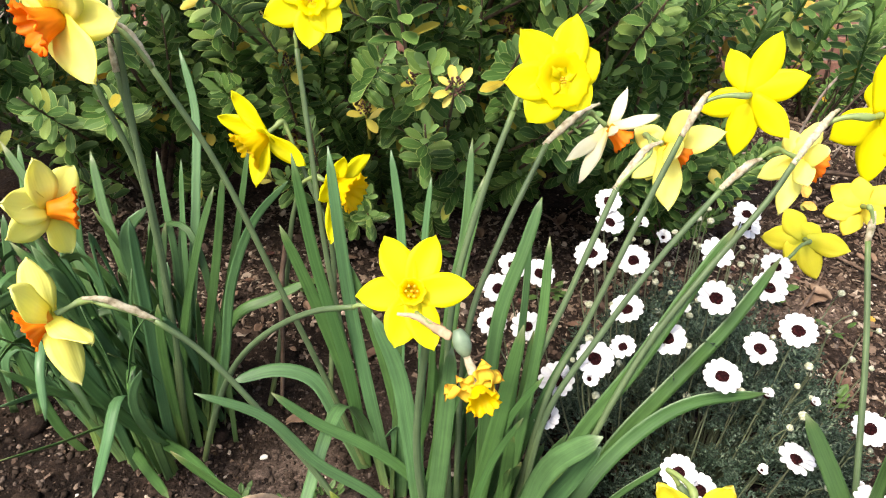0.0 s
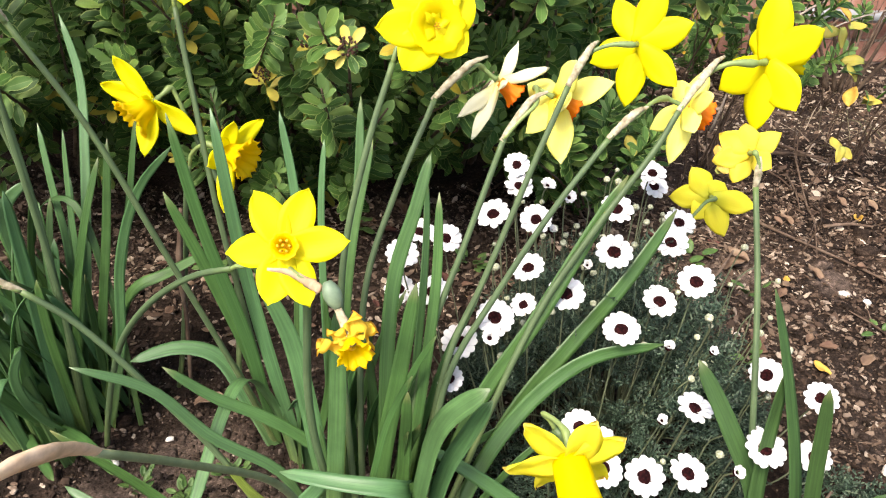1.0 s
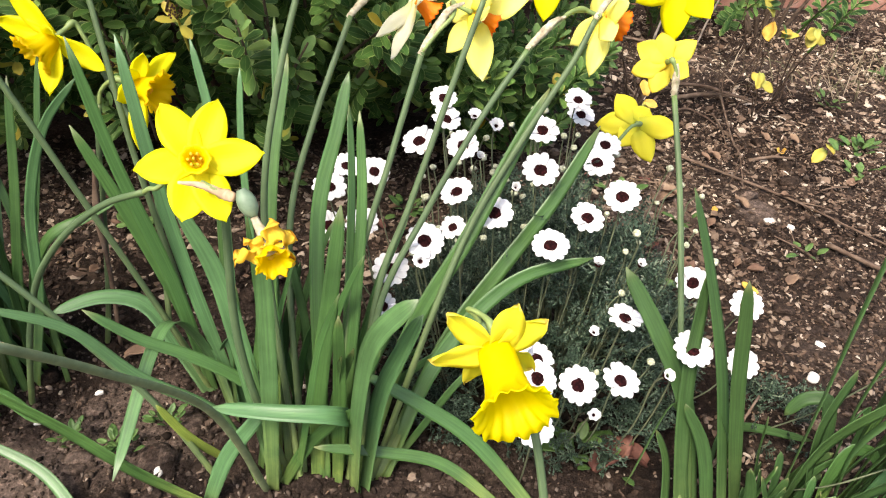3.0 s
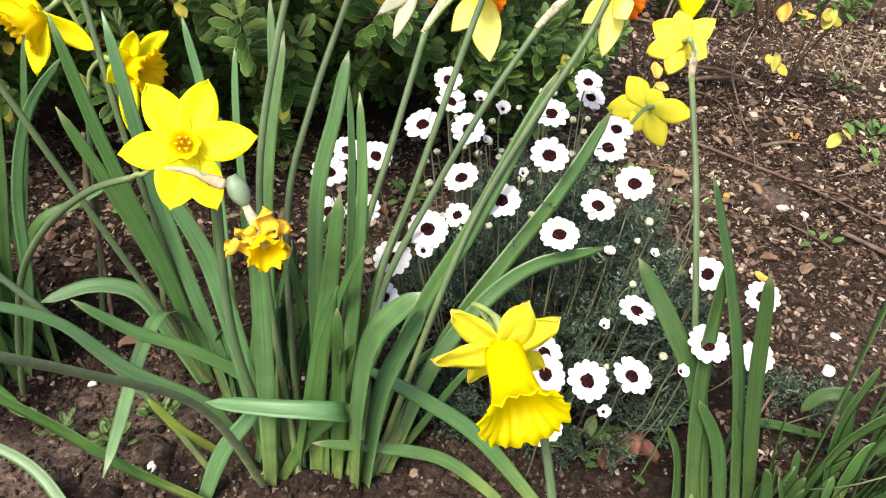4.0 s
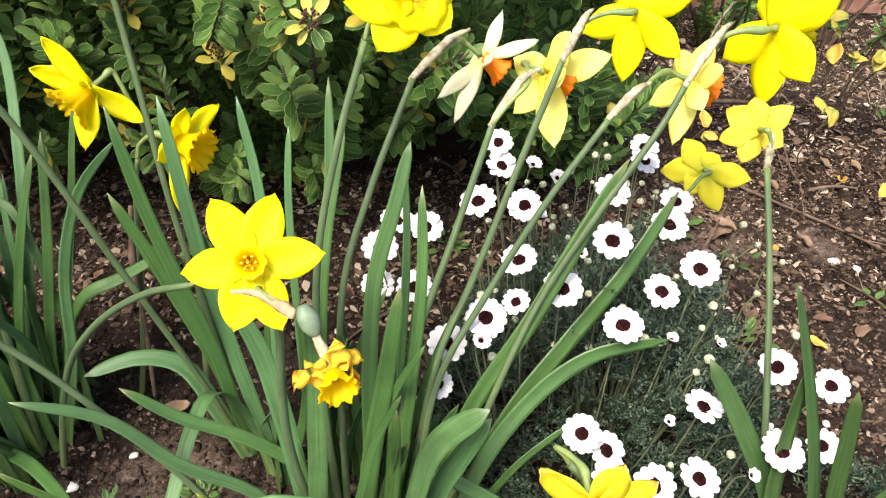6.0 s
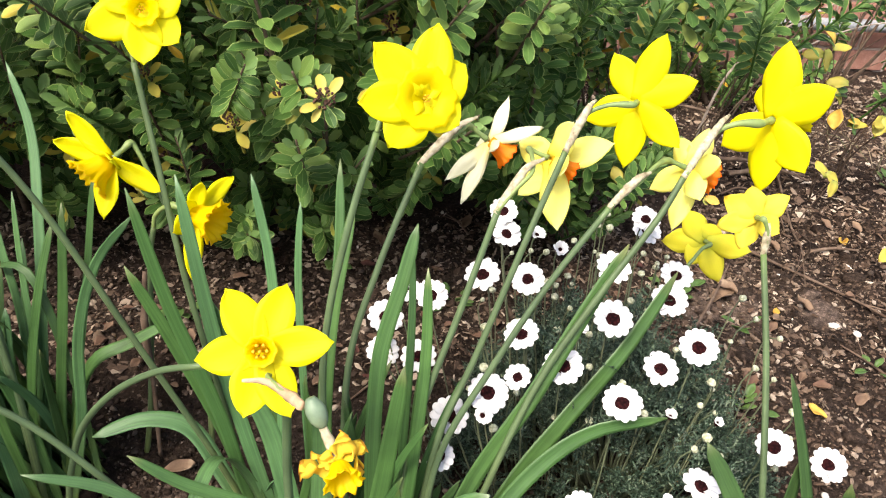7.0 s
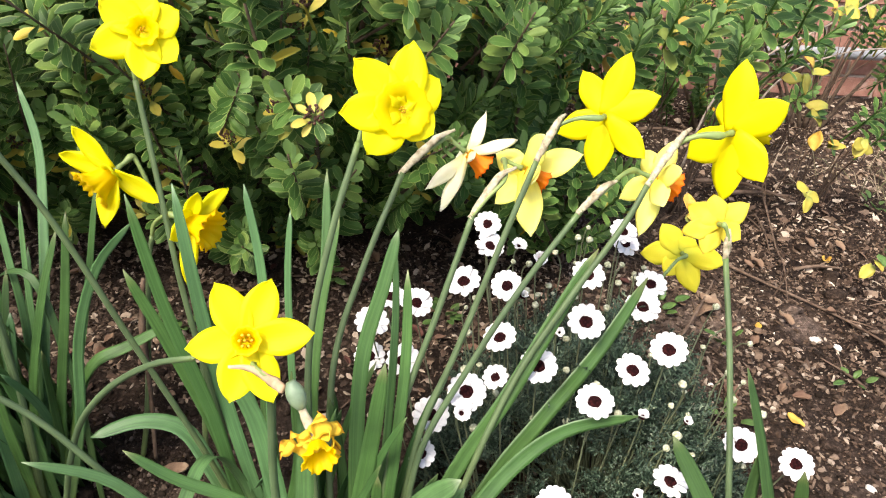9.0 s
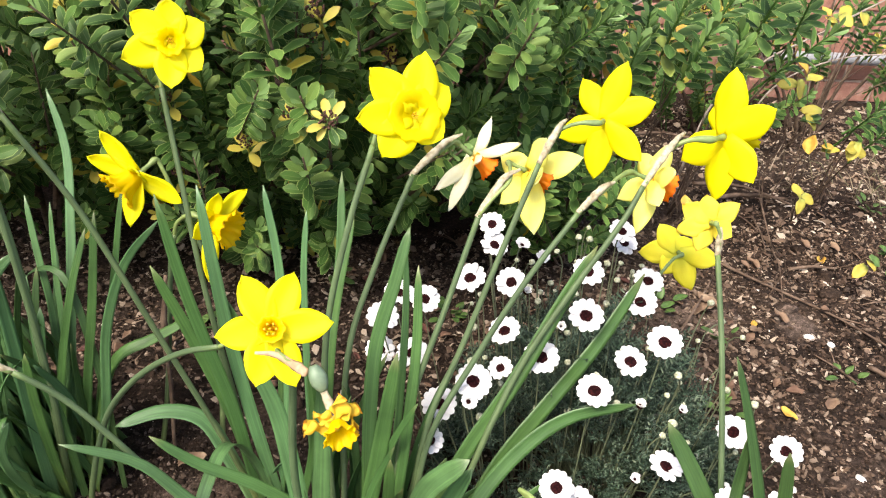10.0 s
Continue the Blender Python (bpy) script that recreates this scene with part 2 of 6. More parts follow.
def shrub_leaf_look(nt, b, piece=0.25):
    u, v = split_uv(nt)
    r = nt.nodes.new("ShaderNodeNewGeometry").outputs["Random Per Island"]
    rnd = nt.nodes.new("ShaderNodeObjectInfo").outputs["Random"]
    age = maths(nt, "ADD", maths(nt, "MULTIPLY", r, 1.0 - piece), maths(nt, "MULTIPLY", rnd, piece))
    c = ramp(nt, age, [(0.0, (0.018, 0.052, 0.009)), (0.45, (0.044, 0.108, 0.020)), (0.78, (0.084, 0.172, 0.036)), (0.94, (0.17, 0.25, 0.055)), (0.972, (0.50, 0.36, 0.03)), (1.0, (0.58, 0.30, 0.03))])
    side = maths(nt, "ABSOLUTE", maths(nt, "SUBTRACT", u, 0.5))
    c = mix(nt, ramp(nt, side, [(0.40, (0, 0, 0)), (0.48, (0.8,) * 3)]), c, (0.27, 0.35, 0.11))
    c = mix(nt, ramp(nt, side, [(0.0, (0.5,) * 3), (0.045, (0, 0, 0))]), c, (0.16, 0.23, 0.08))
    c = mix(nt, 0.4, c, ramp(nt, noise_tex(nt, 120.0, 4), [(0.3, (0.6,) * 3), (0.7, (1.3,) * 3)]), "MULTIPLY")
    nt.links.new(c, b.inputs["Base Color"])
    bump(nt, b, side, 0.4, 0.002)
    sheer(nt, b, c, 0.12)


M_SHRUB = material("glossy_shrub_leaf", shrub_leaf_look, 0.55, 0.26)
M_SHRUB_ONE = material("single_shrub_leaf", lambda nt, b: shrub_leaf_look(nt, b, 0.93), 0.55, 0.26)
M_SHRUB_TIP = material("young_shrub_leaf", petal_look((0.12, 0.22, 0.05), (0.125, 0.225, 0.068), (0.24, 0.34, 0.13), 0.15), 0.45, 0.4)
M_SHRUB_YELLOW = material("yellowing_shrub_leaf", petal_look((0.24, 0.28, 0.06), (0.41, 0.36, 0.06), (0.40, 0.26, 0.05), 0.2), 0.5, 0.3)


# bare trodden patches of clay: place and reach
CLAY = (((0.62, 1.00), 0.085), ((0.79, 0.98), 0.05), ((-0.11, 0.56), 0.09), ((-0.20, 0.50), 0.06), ((0.53, 0.86), 0.06))


def soil_look(nt, b):
    big = noise_tex(nt, 2.6, 6)
    mid = noise_tex(nt, 16.0, 8, rough=0.7)
    fine = noise_tex(nt, 150.0, 8, rough=0.8)
    c = ramp(nt, mid, [(0.3, (0.007, 0.005, 0.004)), (0.5, (0.022, 0.0142, 0.0100)), (0.68, (0.060, 0.040, 0.028)), (0.8, (0.125, 0.088, 0.064))])
    c = mix(nt, ramp(nt, big, [(0.42, (0, 0, 0)), (0.62, (0.7,) * 3)]), c, (0.080, 0.057, 0.044))
    for spot, reach in CLAY:
        d = nt.nodes.new("ShaderNodeVectorMath")
        d.operation = "DISTANCE"
        nt.links.new(nt.nodes.new("ShaderNodeTexCoord").outputs["Object"], d.inputs[0])
        d.inputs[1].default_value = (*spot, 0.0)
        edge = maths(nt, "ADD", maths(nt, "MULTIPLY", d.outputs["Value"], 1.0 / reach), maths(nt, "MULTIPLY", maths(nt, "SUBTRACT", mid, 0.5), 2.2))
        c = mix(nt, ramp(nt, edge, [(0.6, (0.85,) * 3), (1.15, (0, 0, 0))]), c, (0.165, 0.120, 0.094))
    c = mix(nt, 1.0, c, ramp(nt, fine, [(0.32, (0.22,) * 3), (0.52, (0.9,) * 3), (0.68, (2.5,) * 3)]), "MULTIPLY")
    nt.links.new(c, b.inputs["Base Color"])
    n1 = node(nt, "ShaderNodeBump", Strength=0.9, Distance=0.006)
    nt.links.new(fine, n1.inputs["Height"])
    n2 = node(nt, "ShaderNodeBump", Strength=0.8, Distance=0.02)
    nt.links.new(mid, n2.inputs["Height"])
    nt.links.new(n1.outputs[0], n2.inputs["Normal"])
    nt.links.new(n2.outputs[0], b.inputs["Normal"])


M_SOIL = material("bare_earth", soil_look, 0.95, 0.12)
M_BRICK = material("red_brick", tinted([(0.3, (0.22, 0.10, 0.072)), (0.55, (0.34, 0.175, 0.13)), (0.75, (0.44, 0.29, 0.235))], 22.0, relief=0.002, fine=240.0, vary=0.45, other=(0.22, 0.11, 0.085)), 0.9, 0.15)
M_MORTAR = material("mortar", tinted([(0.3, (0.30, 0.24, 0.20)), (0.7, (0.45, 0.38, 0.32))], 30.0, relief=0.002), 0.95, 0.1)
M_PIPE = material("grey_pipe", tinted([(0.3, (0.19, 0.20, 0.21)), (0.7, (0.30, 0.315, 0.33))], 14.0, relief=0.0005), 0.45, 0.5)


# ---- shape helpers ----
def mesh_of(name, verts, faces, mat, uvs=None, smooth=True):
    me = bpy.data.meshes.new(name)
    me.from_pydata([tuple(v) for v in verts], [], faces)
    if uvs is not None:
        layer = me.uv_layers.new(name="uv")
        idx = np.empty(len(me.loops), dtype=np.int32)
        me.loops.foreach_get("vertex_index", idx)
        layer.data.foreach_set("uv", np.asarray(uvs, dtype=np.float32)[idx].ravel())
    if smooth:
        me.polygons.foreach_set("use_smooth", np.ones(len(me.polygons), dtype=bool))
    me.materials.append(mat)
    return me


def part(name, me, parent=None, label="", m=None):
    """Links a mesh as one object under a thing or a part."""
    ob = new(name, me)
    ob.parent = parent
    if m is not None:
        ob.matrix_basis = m
    if label:
        ob["label"] = label
    return ob


def thing(name, place, label, category, group=""):
    ob = new(name)
    ob.empty_display_size = 0.02
    ob.location = place
    return tagged(ob, label, category, group)


def spline(pts, n):
    """n + 1 points along a smooth curve through pts."""
    p = np.array(pts, dtype=float)
    p = np.vstack([2 * p[0] - p[1], p, 2 * p[-1] - p[-2]])
    seg = np.sqrt(np.linalg.norm(np.diff(p, axis=0), axis=1)) + 1e-6
    s = np.concatenate([[0], np.cumsum(seg)])
    out = []
    for t in np.linspace(s[1], s[-2], n + 1):
        i = int(min(max(np.searchsorted(s, t) - 1, 1), len(p) - 3))
        t0, t1, t2, t3 = s[i - 1], s[i], s[i + 1], s[i + 2]
        a1 = (t1 - t) / (t1 - t0) * p[i - 1] + (t - t0) / (t1 - t0) * p[i]
        a2 = (t2 - t) / (t2 - t1) * p[i] + (t - t1) / (t2 - t1) * p[i + 1]
        a3 = (t3 - t) / (t3 - t2) * p[i + 1] + (t - t2) / (t3 - t2) * p[i + 2]
        b1 = (t2 - t) / (t2 - t0) * a1 + (t - t0) / (t2 - t0) * a2
        b2 = (t3 - t) / (t3 - t1) * a2 + (t - t1) / (t3 - t1) * a3
        out.append((t2 - t) / (t2 - t1) * b1 + (t - t1) / (t2 - t1) * b2)
    return np.array(out)


def unit(v):
    v = np.asarray(v, dtype=float)
    return v / (np.linalg.norm(v) + 1e-9)


def frames_along(c, facing):
    """Tangent, sideways and outward directions along a curve."""
    t = np.gradient(c, axis=0)
    t /= np.linalg.norm(t, axis=1)[:, None] + 1e-9
    side = unit(np.cross(t[0], facing))
    res = []
    for k in range(len(c)):
        side = unit(side - t[k] * np.dot(side, t[k]))
        res.append((t[k], side, np.cross(side, t[k])))
    return res


def tube(name, pts, radius, mat, n=20, ring=8, facing=(0, -0.8, 0.5), crumple=0.0, flat=1.0, seed=0):
    """A closed tube along pts; radius is a number or a function of 0..1."""
    c = spline(pts, n)
    fr = frames_along(c, facing)
    rng = random.Random(seed)
    verts, uvs, faces = [], [], []
    for k in range(n + 1):
        v = k / n
        r = radius(v) if callable(radius) else radius
        for j in range(ring):
            a = 2 * math.pi * j / ring
            rr = r * (1 + crumple * rng.uniform(-1, 1))
            verts.append(c[k] + fr[k][1] * math.cos(a) * rr + fr[k][2] * math.sin(a) * rr * flat)
            uvs.append((j / ring, v))
    for k in range(n):
        for j in range(ring):
            a, b = k * ring + j, k * ring + (j + 1) % ring
            faces.append((a, b, b + ring, a + ring))
    faces.append(tuple(range(ring))[::-1])
    faces.append(tuple(n * ring + j for j in range(ring)))
    return mesh_of(name, verts, faces, mat, uvs)


def blade(pts, width, mat, turn=0.0, twist=0.0, n=20, channel=0.22, blunt=0.12, thick=0.0011):
    """A strap leaf: channelled, with thickness, narrowed at the foot and the tip."""
    c = spline(pts, n)
    fr = frames_along(c, (0.0, -0.78, 0.62))
    verts, uvs, faces = [], [], []
    prof = (-1.0, -0.55, 0.0, 0.55, 1.0)
    for k in range(n + 1):
        v = k / n
        w = 0.5 * width * (0.72 + 0.28 * min(1, v / 0.3)) * (1 - max(0, (v - 0.45) / 0.55) ** 2 * 0.35)
        if v > 1 - blunt:
            w *= math.sqrt(max(0.01, 1 - ((v - 1 + blunt) / blunt) ** 2))
        a = radians(turn + twist * v)
        side = fr[k][1] * math.cos(a) + fr[k][2] * math.sin(a)
        out = -fr[k][1] * math.sin(a) + fr[k][2] * math.cos(a)
        for s, lift in ((1, thick), (-1, -thick)):
            for q in (prof if s > 0 else prof[::-1]):
                edge = 0.25 if abs(q) == 1 else 1.0
                verts.append(c[k] + side * q * w + out * (channel * w * (abs(q) ** 1.6) + lift * 0.5 * edge))
                uvs.append((0.5 + 0.5 * q, v))
    ring = 10
    for k in range(n):
        for j in range(ring):
            a, b = k * ring + j, k * ring + (j + 1) % ring
            faces.append((a, b, b + ring, a + ring))
    faces.append(tuple(range(ring))[::-1])
    faces.append(tuple(n * ring + j for j in range(ring)))
    return mesh_of("leaf", verts, faces, mat, uvs)


def shell(name, rows, mat, thick, closed=False):
    """A thin two-sided skin over a grid of rows of points."""
    g = np.array(rows)
    nv, nu = g.shape[:2]
    du = np.roll(g, -1, 1) - np.roll(g, 1, 1) if closed else np.gradient(g, axis=1)
    nrm = np.cross(du, np.gradient(g, axis=0))
    nrm /= np.linalg.norm(nrm, axis=2)[..., None] + 1e-12
    verts = np.concatenate([(g + nrm * thick / 2).reshape(-1, 3), (g - nrm * thick / 2).reshape(-1, 3)])
    span = nu if closed else nu - 1
    uv = [(j / span, i / (nv - 1)) for i in range(nv) for j in range(nu)] * 2
    faces, off = [], nv * nu
    for i in range(nv - 1):
        for j in range(span):
            a, b = i * nu + j, i * nu + (j + 1) % nu
            faces.append((a, b, b + nu, a + nu))
            faces.append((off + a, off + a + nu, off + b + nu, off + b))
    for i in (0, nv - 1):
        for j in range(span):
            a, b = i * nu + j, i * nu + (j + 1) % nu
            faces.append((a, off + a, off + b, b) if i == 0 else (a, b, off + b, off + a))
    if not closed:
        for j in (0, nu - 1):
            for i in range(nv - 1):
                a, b = i * nu + j, (i + 1) * nu + j
                faces.append((a, b, off + b, off + a) if j == 0 else (a, off + a, off + b, b))
    return mesh_of(name, verts, faces, mat, uv)


def aim(place, facing, spin=0.0):
    """A pose whose z axis points along facing."""
    return Matrix.Translation(place) @ Vector(facing).to_track_quat("Z", "Y").to_matrix().to_4x4() @ Matrix.Rotation(radians(spin), 4, "Z")


# ---- ground ----
def ground_height(x, y):
    n = noise.noise
    h = 0.016 * n(Vector((x * 2.3, y * 2.3, 0.3))) + 0.010 * n(Vector((x * 7, y * 7, 1.7))) + 0.007 * n(Vector((x * 19, y * 19, 4.1)))
    return h + 0.0055 * n(Vector((x * 47, y * 47, 8.2)))


def ground_lines(lo, hi, step, far):
    inner = list(np.arange(lo, hi + 1e-6, step))
    grow = [0.05, 0.15, 0.4, 1.0, 3.0, 10.0, 40.0, 150.0, far]
    return [lo - g for g in grow[::-1]] + inner + [hi + g for g in grow]


gx, gy = ground_lines(-1.1, 2.4, 0.0105, 600.0), ground_lines(-0.1, 2.45, 0.0105, 600.0)
gv = [(x, y, ground_height(x, y) if abs(x) < 4 and abs(y) < 4 else 0.0) for y in gy for x in gx]
nx = len(gx)
gf = [(j * nx + i, j * nx + i + 1, (j + 1) * nx + i + 1, (j + 1) * nx + i) for j in range(len(gy) - 1) for i in range(nx - 1)]
ground = tagged(part("ground", mesh_of("ground", gv, gf, M_SOIL)), "bare brown garden earth with clods and mulch", "ground", kind="structure")


def scatter(name, count, area, sizes, mat, flatness, seed, label, where=None, sink=0.3):
    """Loose chips, clods or pebbles on the ground, one mesh."""
    rng = np.random.default_rng(seed)
    outline = np.array([(-0.5, 0.05), (-0.28, -0.42), (0.22, -0.5), (0.5, -0.08), (0.30, 0.40), (-0.20, 0.5)])
    top = np.column_stack([outline * 0.82, np.full(6, 0.5)])
    slab = np.vstack([np.column_stack([outline, np.full(6, -0.5)]), top])
    tris = np.array([(6, 7, 8), (6, 8, 9), (6, 9, 10), (6, 10, 11)] + [(j, (j + 1) % 6, 6 + (j + 1) % 6) for j in range(6)] + [(j, 6 + (j + 1) % 6, 6 + j) for j in range(6)])
    vs, fs, made = [], [], 0
    while made < count:
        x, y = rng.uniform(area[0], area[1]), rng.uniform(area[2], area[3])
        if where is not None and rng.uniform() > where(x, y):
            continue
        ln = sizes[0] * (sizes[1] / sizes[0]) ** (rng.uniform() ** 1.8)
        dim = np.array([ln, ln * rng.uniform(0.2, 0.75), ln * flatness * rng.uniform(0.5, 1.4)])
        p = slab * (1 + rng.uniform(-0.45, 0.45, (12, 3))) * dim
        e = Euler((rng.normal(0, 0.5), rng.normal(0, 0.4), rng.uniform(0, 6.3))).to_matrix()
        p = p @ np.array(e).T + (x, y, ground_height(x, y) + dim[2] * (0.5 - sink) + rng.uniform(0, 0.003))
        fs.append(tris + 12 * made)
        vs.append(p)
        made += 1
    me = mesh_of(name, np.concatenate(vs), [tuple(int(i) for i in q) for q in np.concatenate(fs)], mat, smooth=False)
    return tagged(part(name, me), label, name.split("_")[-1], kind="stuff")


ICO = np.array([(0, 1, 1.618), (0, -1, 1.618), (0, 1, -1.618), (0, -1, -1.618), (1, 1.618, 0), (-1, 1.618, 0), (1, -1.618, 0), (-1, -1.618, 0), (1.618, 0, 1), (-1.618, 0, 1), (1.618, 0, -1), (-1.618, 0, -1)]) / 3.8
ICO_FACES = [tuple(f) for f in ((0, 1, 8), (0, 9, 1), (0, 8, 4), (0, 4, 5), (0, 5, 9), (1, 6, 8), (1, 7, 6), (1, 9, 7), (2, 10, 3), (2, 3, 11), (2, 4, 10), (2, 5, 4), (2, 11, 5), (3, 10, 6), (3, 6, 7), (3, 7, 11), (4, 8, 10), (5, 11, 9), (6, 10, 8), (7, 9, 11))]


def lumps(name, count, area, sizes, mat, seed, label, where=None):
    """Rounded, uneven lumps half sunk in the ground, one mesh."""
    rng = np.random.default_rng(seed)
    vs, fs, made = [], [], 0
    while made < count:
        x, y = rng.uniform(area[0], area[1]), rng.uniform(area[2], area[3])
        if where is not None and rng.uniform() > where(x, y):
            continue
        s = sizes[0] * (sizes[1] / sizes[0]) ** (rng.uniform() ** 2.2)
        p = ICO * (1 + rng.uniform(-0.45, 0.45, (12, 1))) * s * rng.uniform(0.45, 1.3, 3)
        vs.append(p + (x, y, ground_height(x, y) + s * 0.12))
        fs += [tuple(i + 12 * made for i in f) for f in ICO_FACES]
        made += 1
    ob = part(name, mesh_of(name, np.concatenate(vs), fs, mat))
    return tagged(ob, label, name.split("_")[-1], kind="stuff")


def on_clay(x, y):
    wob = 1.0 + 0.5 * noise.noise(Vector((x * 17, y * 17, 5.0)))
    return any(math.hypot(x - cx, y - cy) < 0.85 * reach * wob for (cx, cy), reach in CLAY)


def mulch_here(x, y):
    if x < 0.35 and y > 1.3:
        return 0.0
    bare = noise.noise(Vector((x * 2.6, y * 2.6, 9.0)))
    if on_clay(x, y):
        return 0.10
    side = 0.30 if x < 0.3 and y < 0.85 else 0.0
    return min(1.0, max(0.34, 0.66 + 1.3 * bare + (0.35 if x > 0.75 else 0.0) - side))


def crumbly(x, y):
    return 0.0 if x < 0.35 and y > 1.1 else (1.0 if x < 0.35 else 0.35)


scatter("bark_mulch", 40000, (-0.75, 1.7, 0.28, 2.2), (0.0022, 0.011), M_CHIP, 0.22, 3, "scattered fine brown bark mulch chips on earth", mulch_here, 0.1)
scatter("bark_chips", 17000, (0.42, 1.25, 0.42, 1.35), (0.003, 0.013), M_CHIP, 0.22, 23, "dense brown wood chips beside the daisies", lambda x, y: 0.06 if on_clay(x, y) else 1.0 if x > 0.5 + 0.12 * noise.noise(Vector((x * 9, y * 9, 1))) else 0.2, 0.0)
scatter("bark_pieces", 1500, (0.3, 1.75, 0.4, 2.2), (0.008, 0.020), M_CHIP, 0.16, 13, "larger brown bark pieces lying on fine mulch", mulch_here, 0.1)
scatter("straw_litter", 10000, (0.35, 2.0, 0.9, 2.3), (0.005, 0.026), M_STRAW, 0.10, 4, "pale dry straw and bark shreds on earth", lambda x, y: min(1.0, max(0.05, 0.5 * (x - 0.55) + 0.6 * (y - 1.0))), 0.0)
scatter("leaf_litter", 7500, (-0.65, 0.75, 0.70, 1.25), (0.005, 0.020), M_LITTER, 0.12, 31, "dry brown shreds and litter below the hedge", lambda x, y: min(1.0, max(0.0, 5.0 * (y - 0.70 - 0.12 * abs(noise.noise(Vector((x * 5, y * 5, 3))))))), 0.0)
lumps("earth_crumbs", 10000, (-0.75, 1.3, 0.25, 1.4), (0.0026, 0.011), M_CLOD, 5, "crumbly brown clods of dry earth", crumbly)


def clods(count, area, sizes, seed):
    """Larger knobbly lumps of dry earth, one mesh."""
    rng = np.random.default_rng(seed)
    bm = bmesh.new()
    bmesh.ops.create_icosphere(bm, subdivisions=2, radius=1.0)
    ball = np.array([v.co[:] for v in bm.verts])
    tri_list = np.array([[v.index for v in f.verts] for f in bm.faces])
    bm.free()
    vs, fs = [], []
    for k in range(count):
        x, y = rng.uniform(area[0], area[1]), rng.uniform(area[2], area[3])
        s = sizes[0] * (sizes[1] / sizes[0]) ** (rng.uniform() ** 2)
        o = Vector(rng.uniform(0, 50, 3))
        rough = np.array([1 + 0.38 * noise.noise(Vector(p) * 1.3 + o) + 0.22 * noise.noise(Vector(p) * 3.4 + o) + 0.14 * noise.noise(Vector(p) * 7.0 + o) for p in ball])
        vs.append(ball * rough[:, None] * s * rng.uniform(0.7, 1.2, 3) * (1, 1, 0.7) + (x, y, ground_height(x, y) + 0.1 * s))
        fs.append(tri_list + len(ball) * k)
    ob = part("earth_clods", mesh_of("earth_clods", np.concatenate(vs), [tuple(int(i) for i in f) for f in np.concatenate(fs)], M_SOIL))
    return tagged(ob, "knobbly clods of dry brown garden earth", "clods", kind="stuff")


clods(190, (-0.45, 0.30, 0.30, 0.85), (0.005, 0.018), 3)
clods(90, (0.42, 1.1, 0.45, 1.3), (0.006, 0.020), 4)
lumps("earth_lumps", 7500, (-0.45, 0.36, 0.30, 0.74), (0.0022, 0.009), M_CLOD, 15, "loose crumbly lumps of grey-brown garden earth")
lumps("pale_grit", 1000, (-0.75, 1.8, 0.28, 2.0), (0.0016, 0.009), M_PEBBLE, 7, "small pale stones lying on earth")


# ---- brick wall and pipe ----
WALL_Y = 2.36
wall = thing("wall_north", (0, WALL_Y, 0), "low red brick wall with pale mortar joints", "wall")
tagged(wall, kind="structure")


def box(name, lo, hi, mat, wear=0.0, seed=0):
    rng = random.Random(seed)
    bm = bmesh.new()
    bmesh.ops.create_cube(bm, size=1.0)
    bmesh.ops.scale(bm, vec=[h - l for l, h in zip(lo, hi)], verts=bm.verts)
    bmesh.ops.translate(bm, vec=[(h + l) / 2 for l, h in zip(lo, hi)], verts=bm.verts)
    if wear:
        bmesh.ops.bevel(bm, geom=bm.edges[:], offset=wear, segments=1, affect="EDGES")
        for v in bm.verts:
            v.co += Vector((rng.uniform(-1, 1), rng.uniform(-1, 1), rng.uniform(-1, 1))) * wear * 0.3
    me = bpy.data.meshes.new(name)
    bm.to_mesh(me)
    bm.free()
    me.materials.append(mat)
    return me


part("mortar_core", box("mortar_core", (-1.6, 0.006, -0.1), (3.4, 0.2, 1.1), M_MORTAR), wall)
brick_meshes = [box("brick", (-0.1075, -0.004, -0.0325), (0.1075, 0.09, 0.0325), M_BRICK, 0.004, s) for s in range(4)]
pipe = thing("wall_pipe", (0, WALL_Y, 0.15), "grey drain pipe along the foot of the brick wall", "pipe")
part("pipe_run", tube("pipe_run", [(1.30, -0.045, 0.0), (2.0, -0.045, 0.003), (3.3, -0.045, 0.0)], 0.019, M_PIPE, n=24, ring=16), pipe)
for px in (1.36, 2.05):
    part("pipe_clip", tube("pipe_clip", [(px, -0.045, 0.001), (px + 0.02, -0.045, 0.001), (px + 0.035, -0.045, 0.001)], 0.023, M_PIPE, n=4, ring=16), pipe)


# ---- flower kinds ----
PETAL_OUTLINE = ((0.0, 0.46), (0.15, 0.70), (0.32, 0.92), (0.5, 1.0), (0.66, 0.93), (0.80, 0.74), (0.90, 0.50), (0.965, 0.25), (1.0, 0.05))


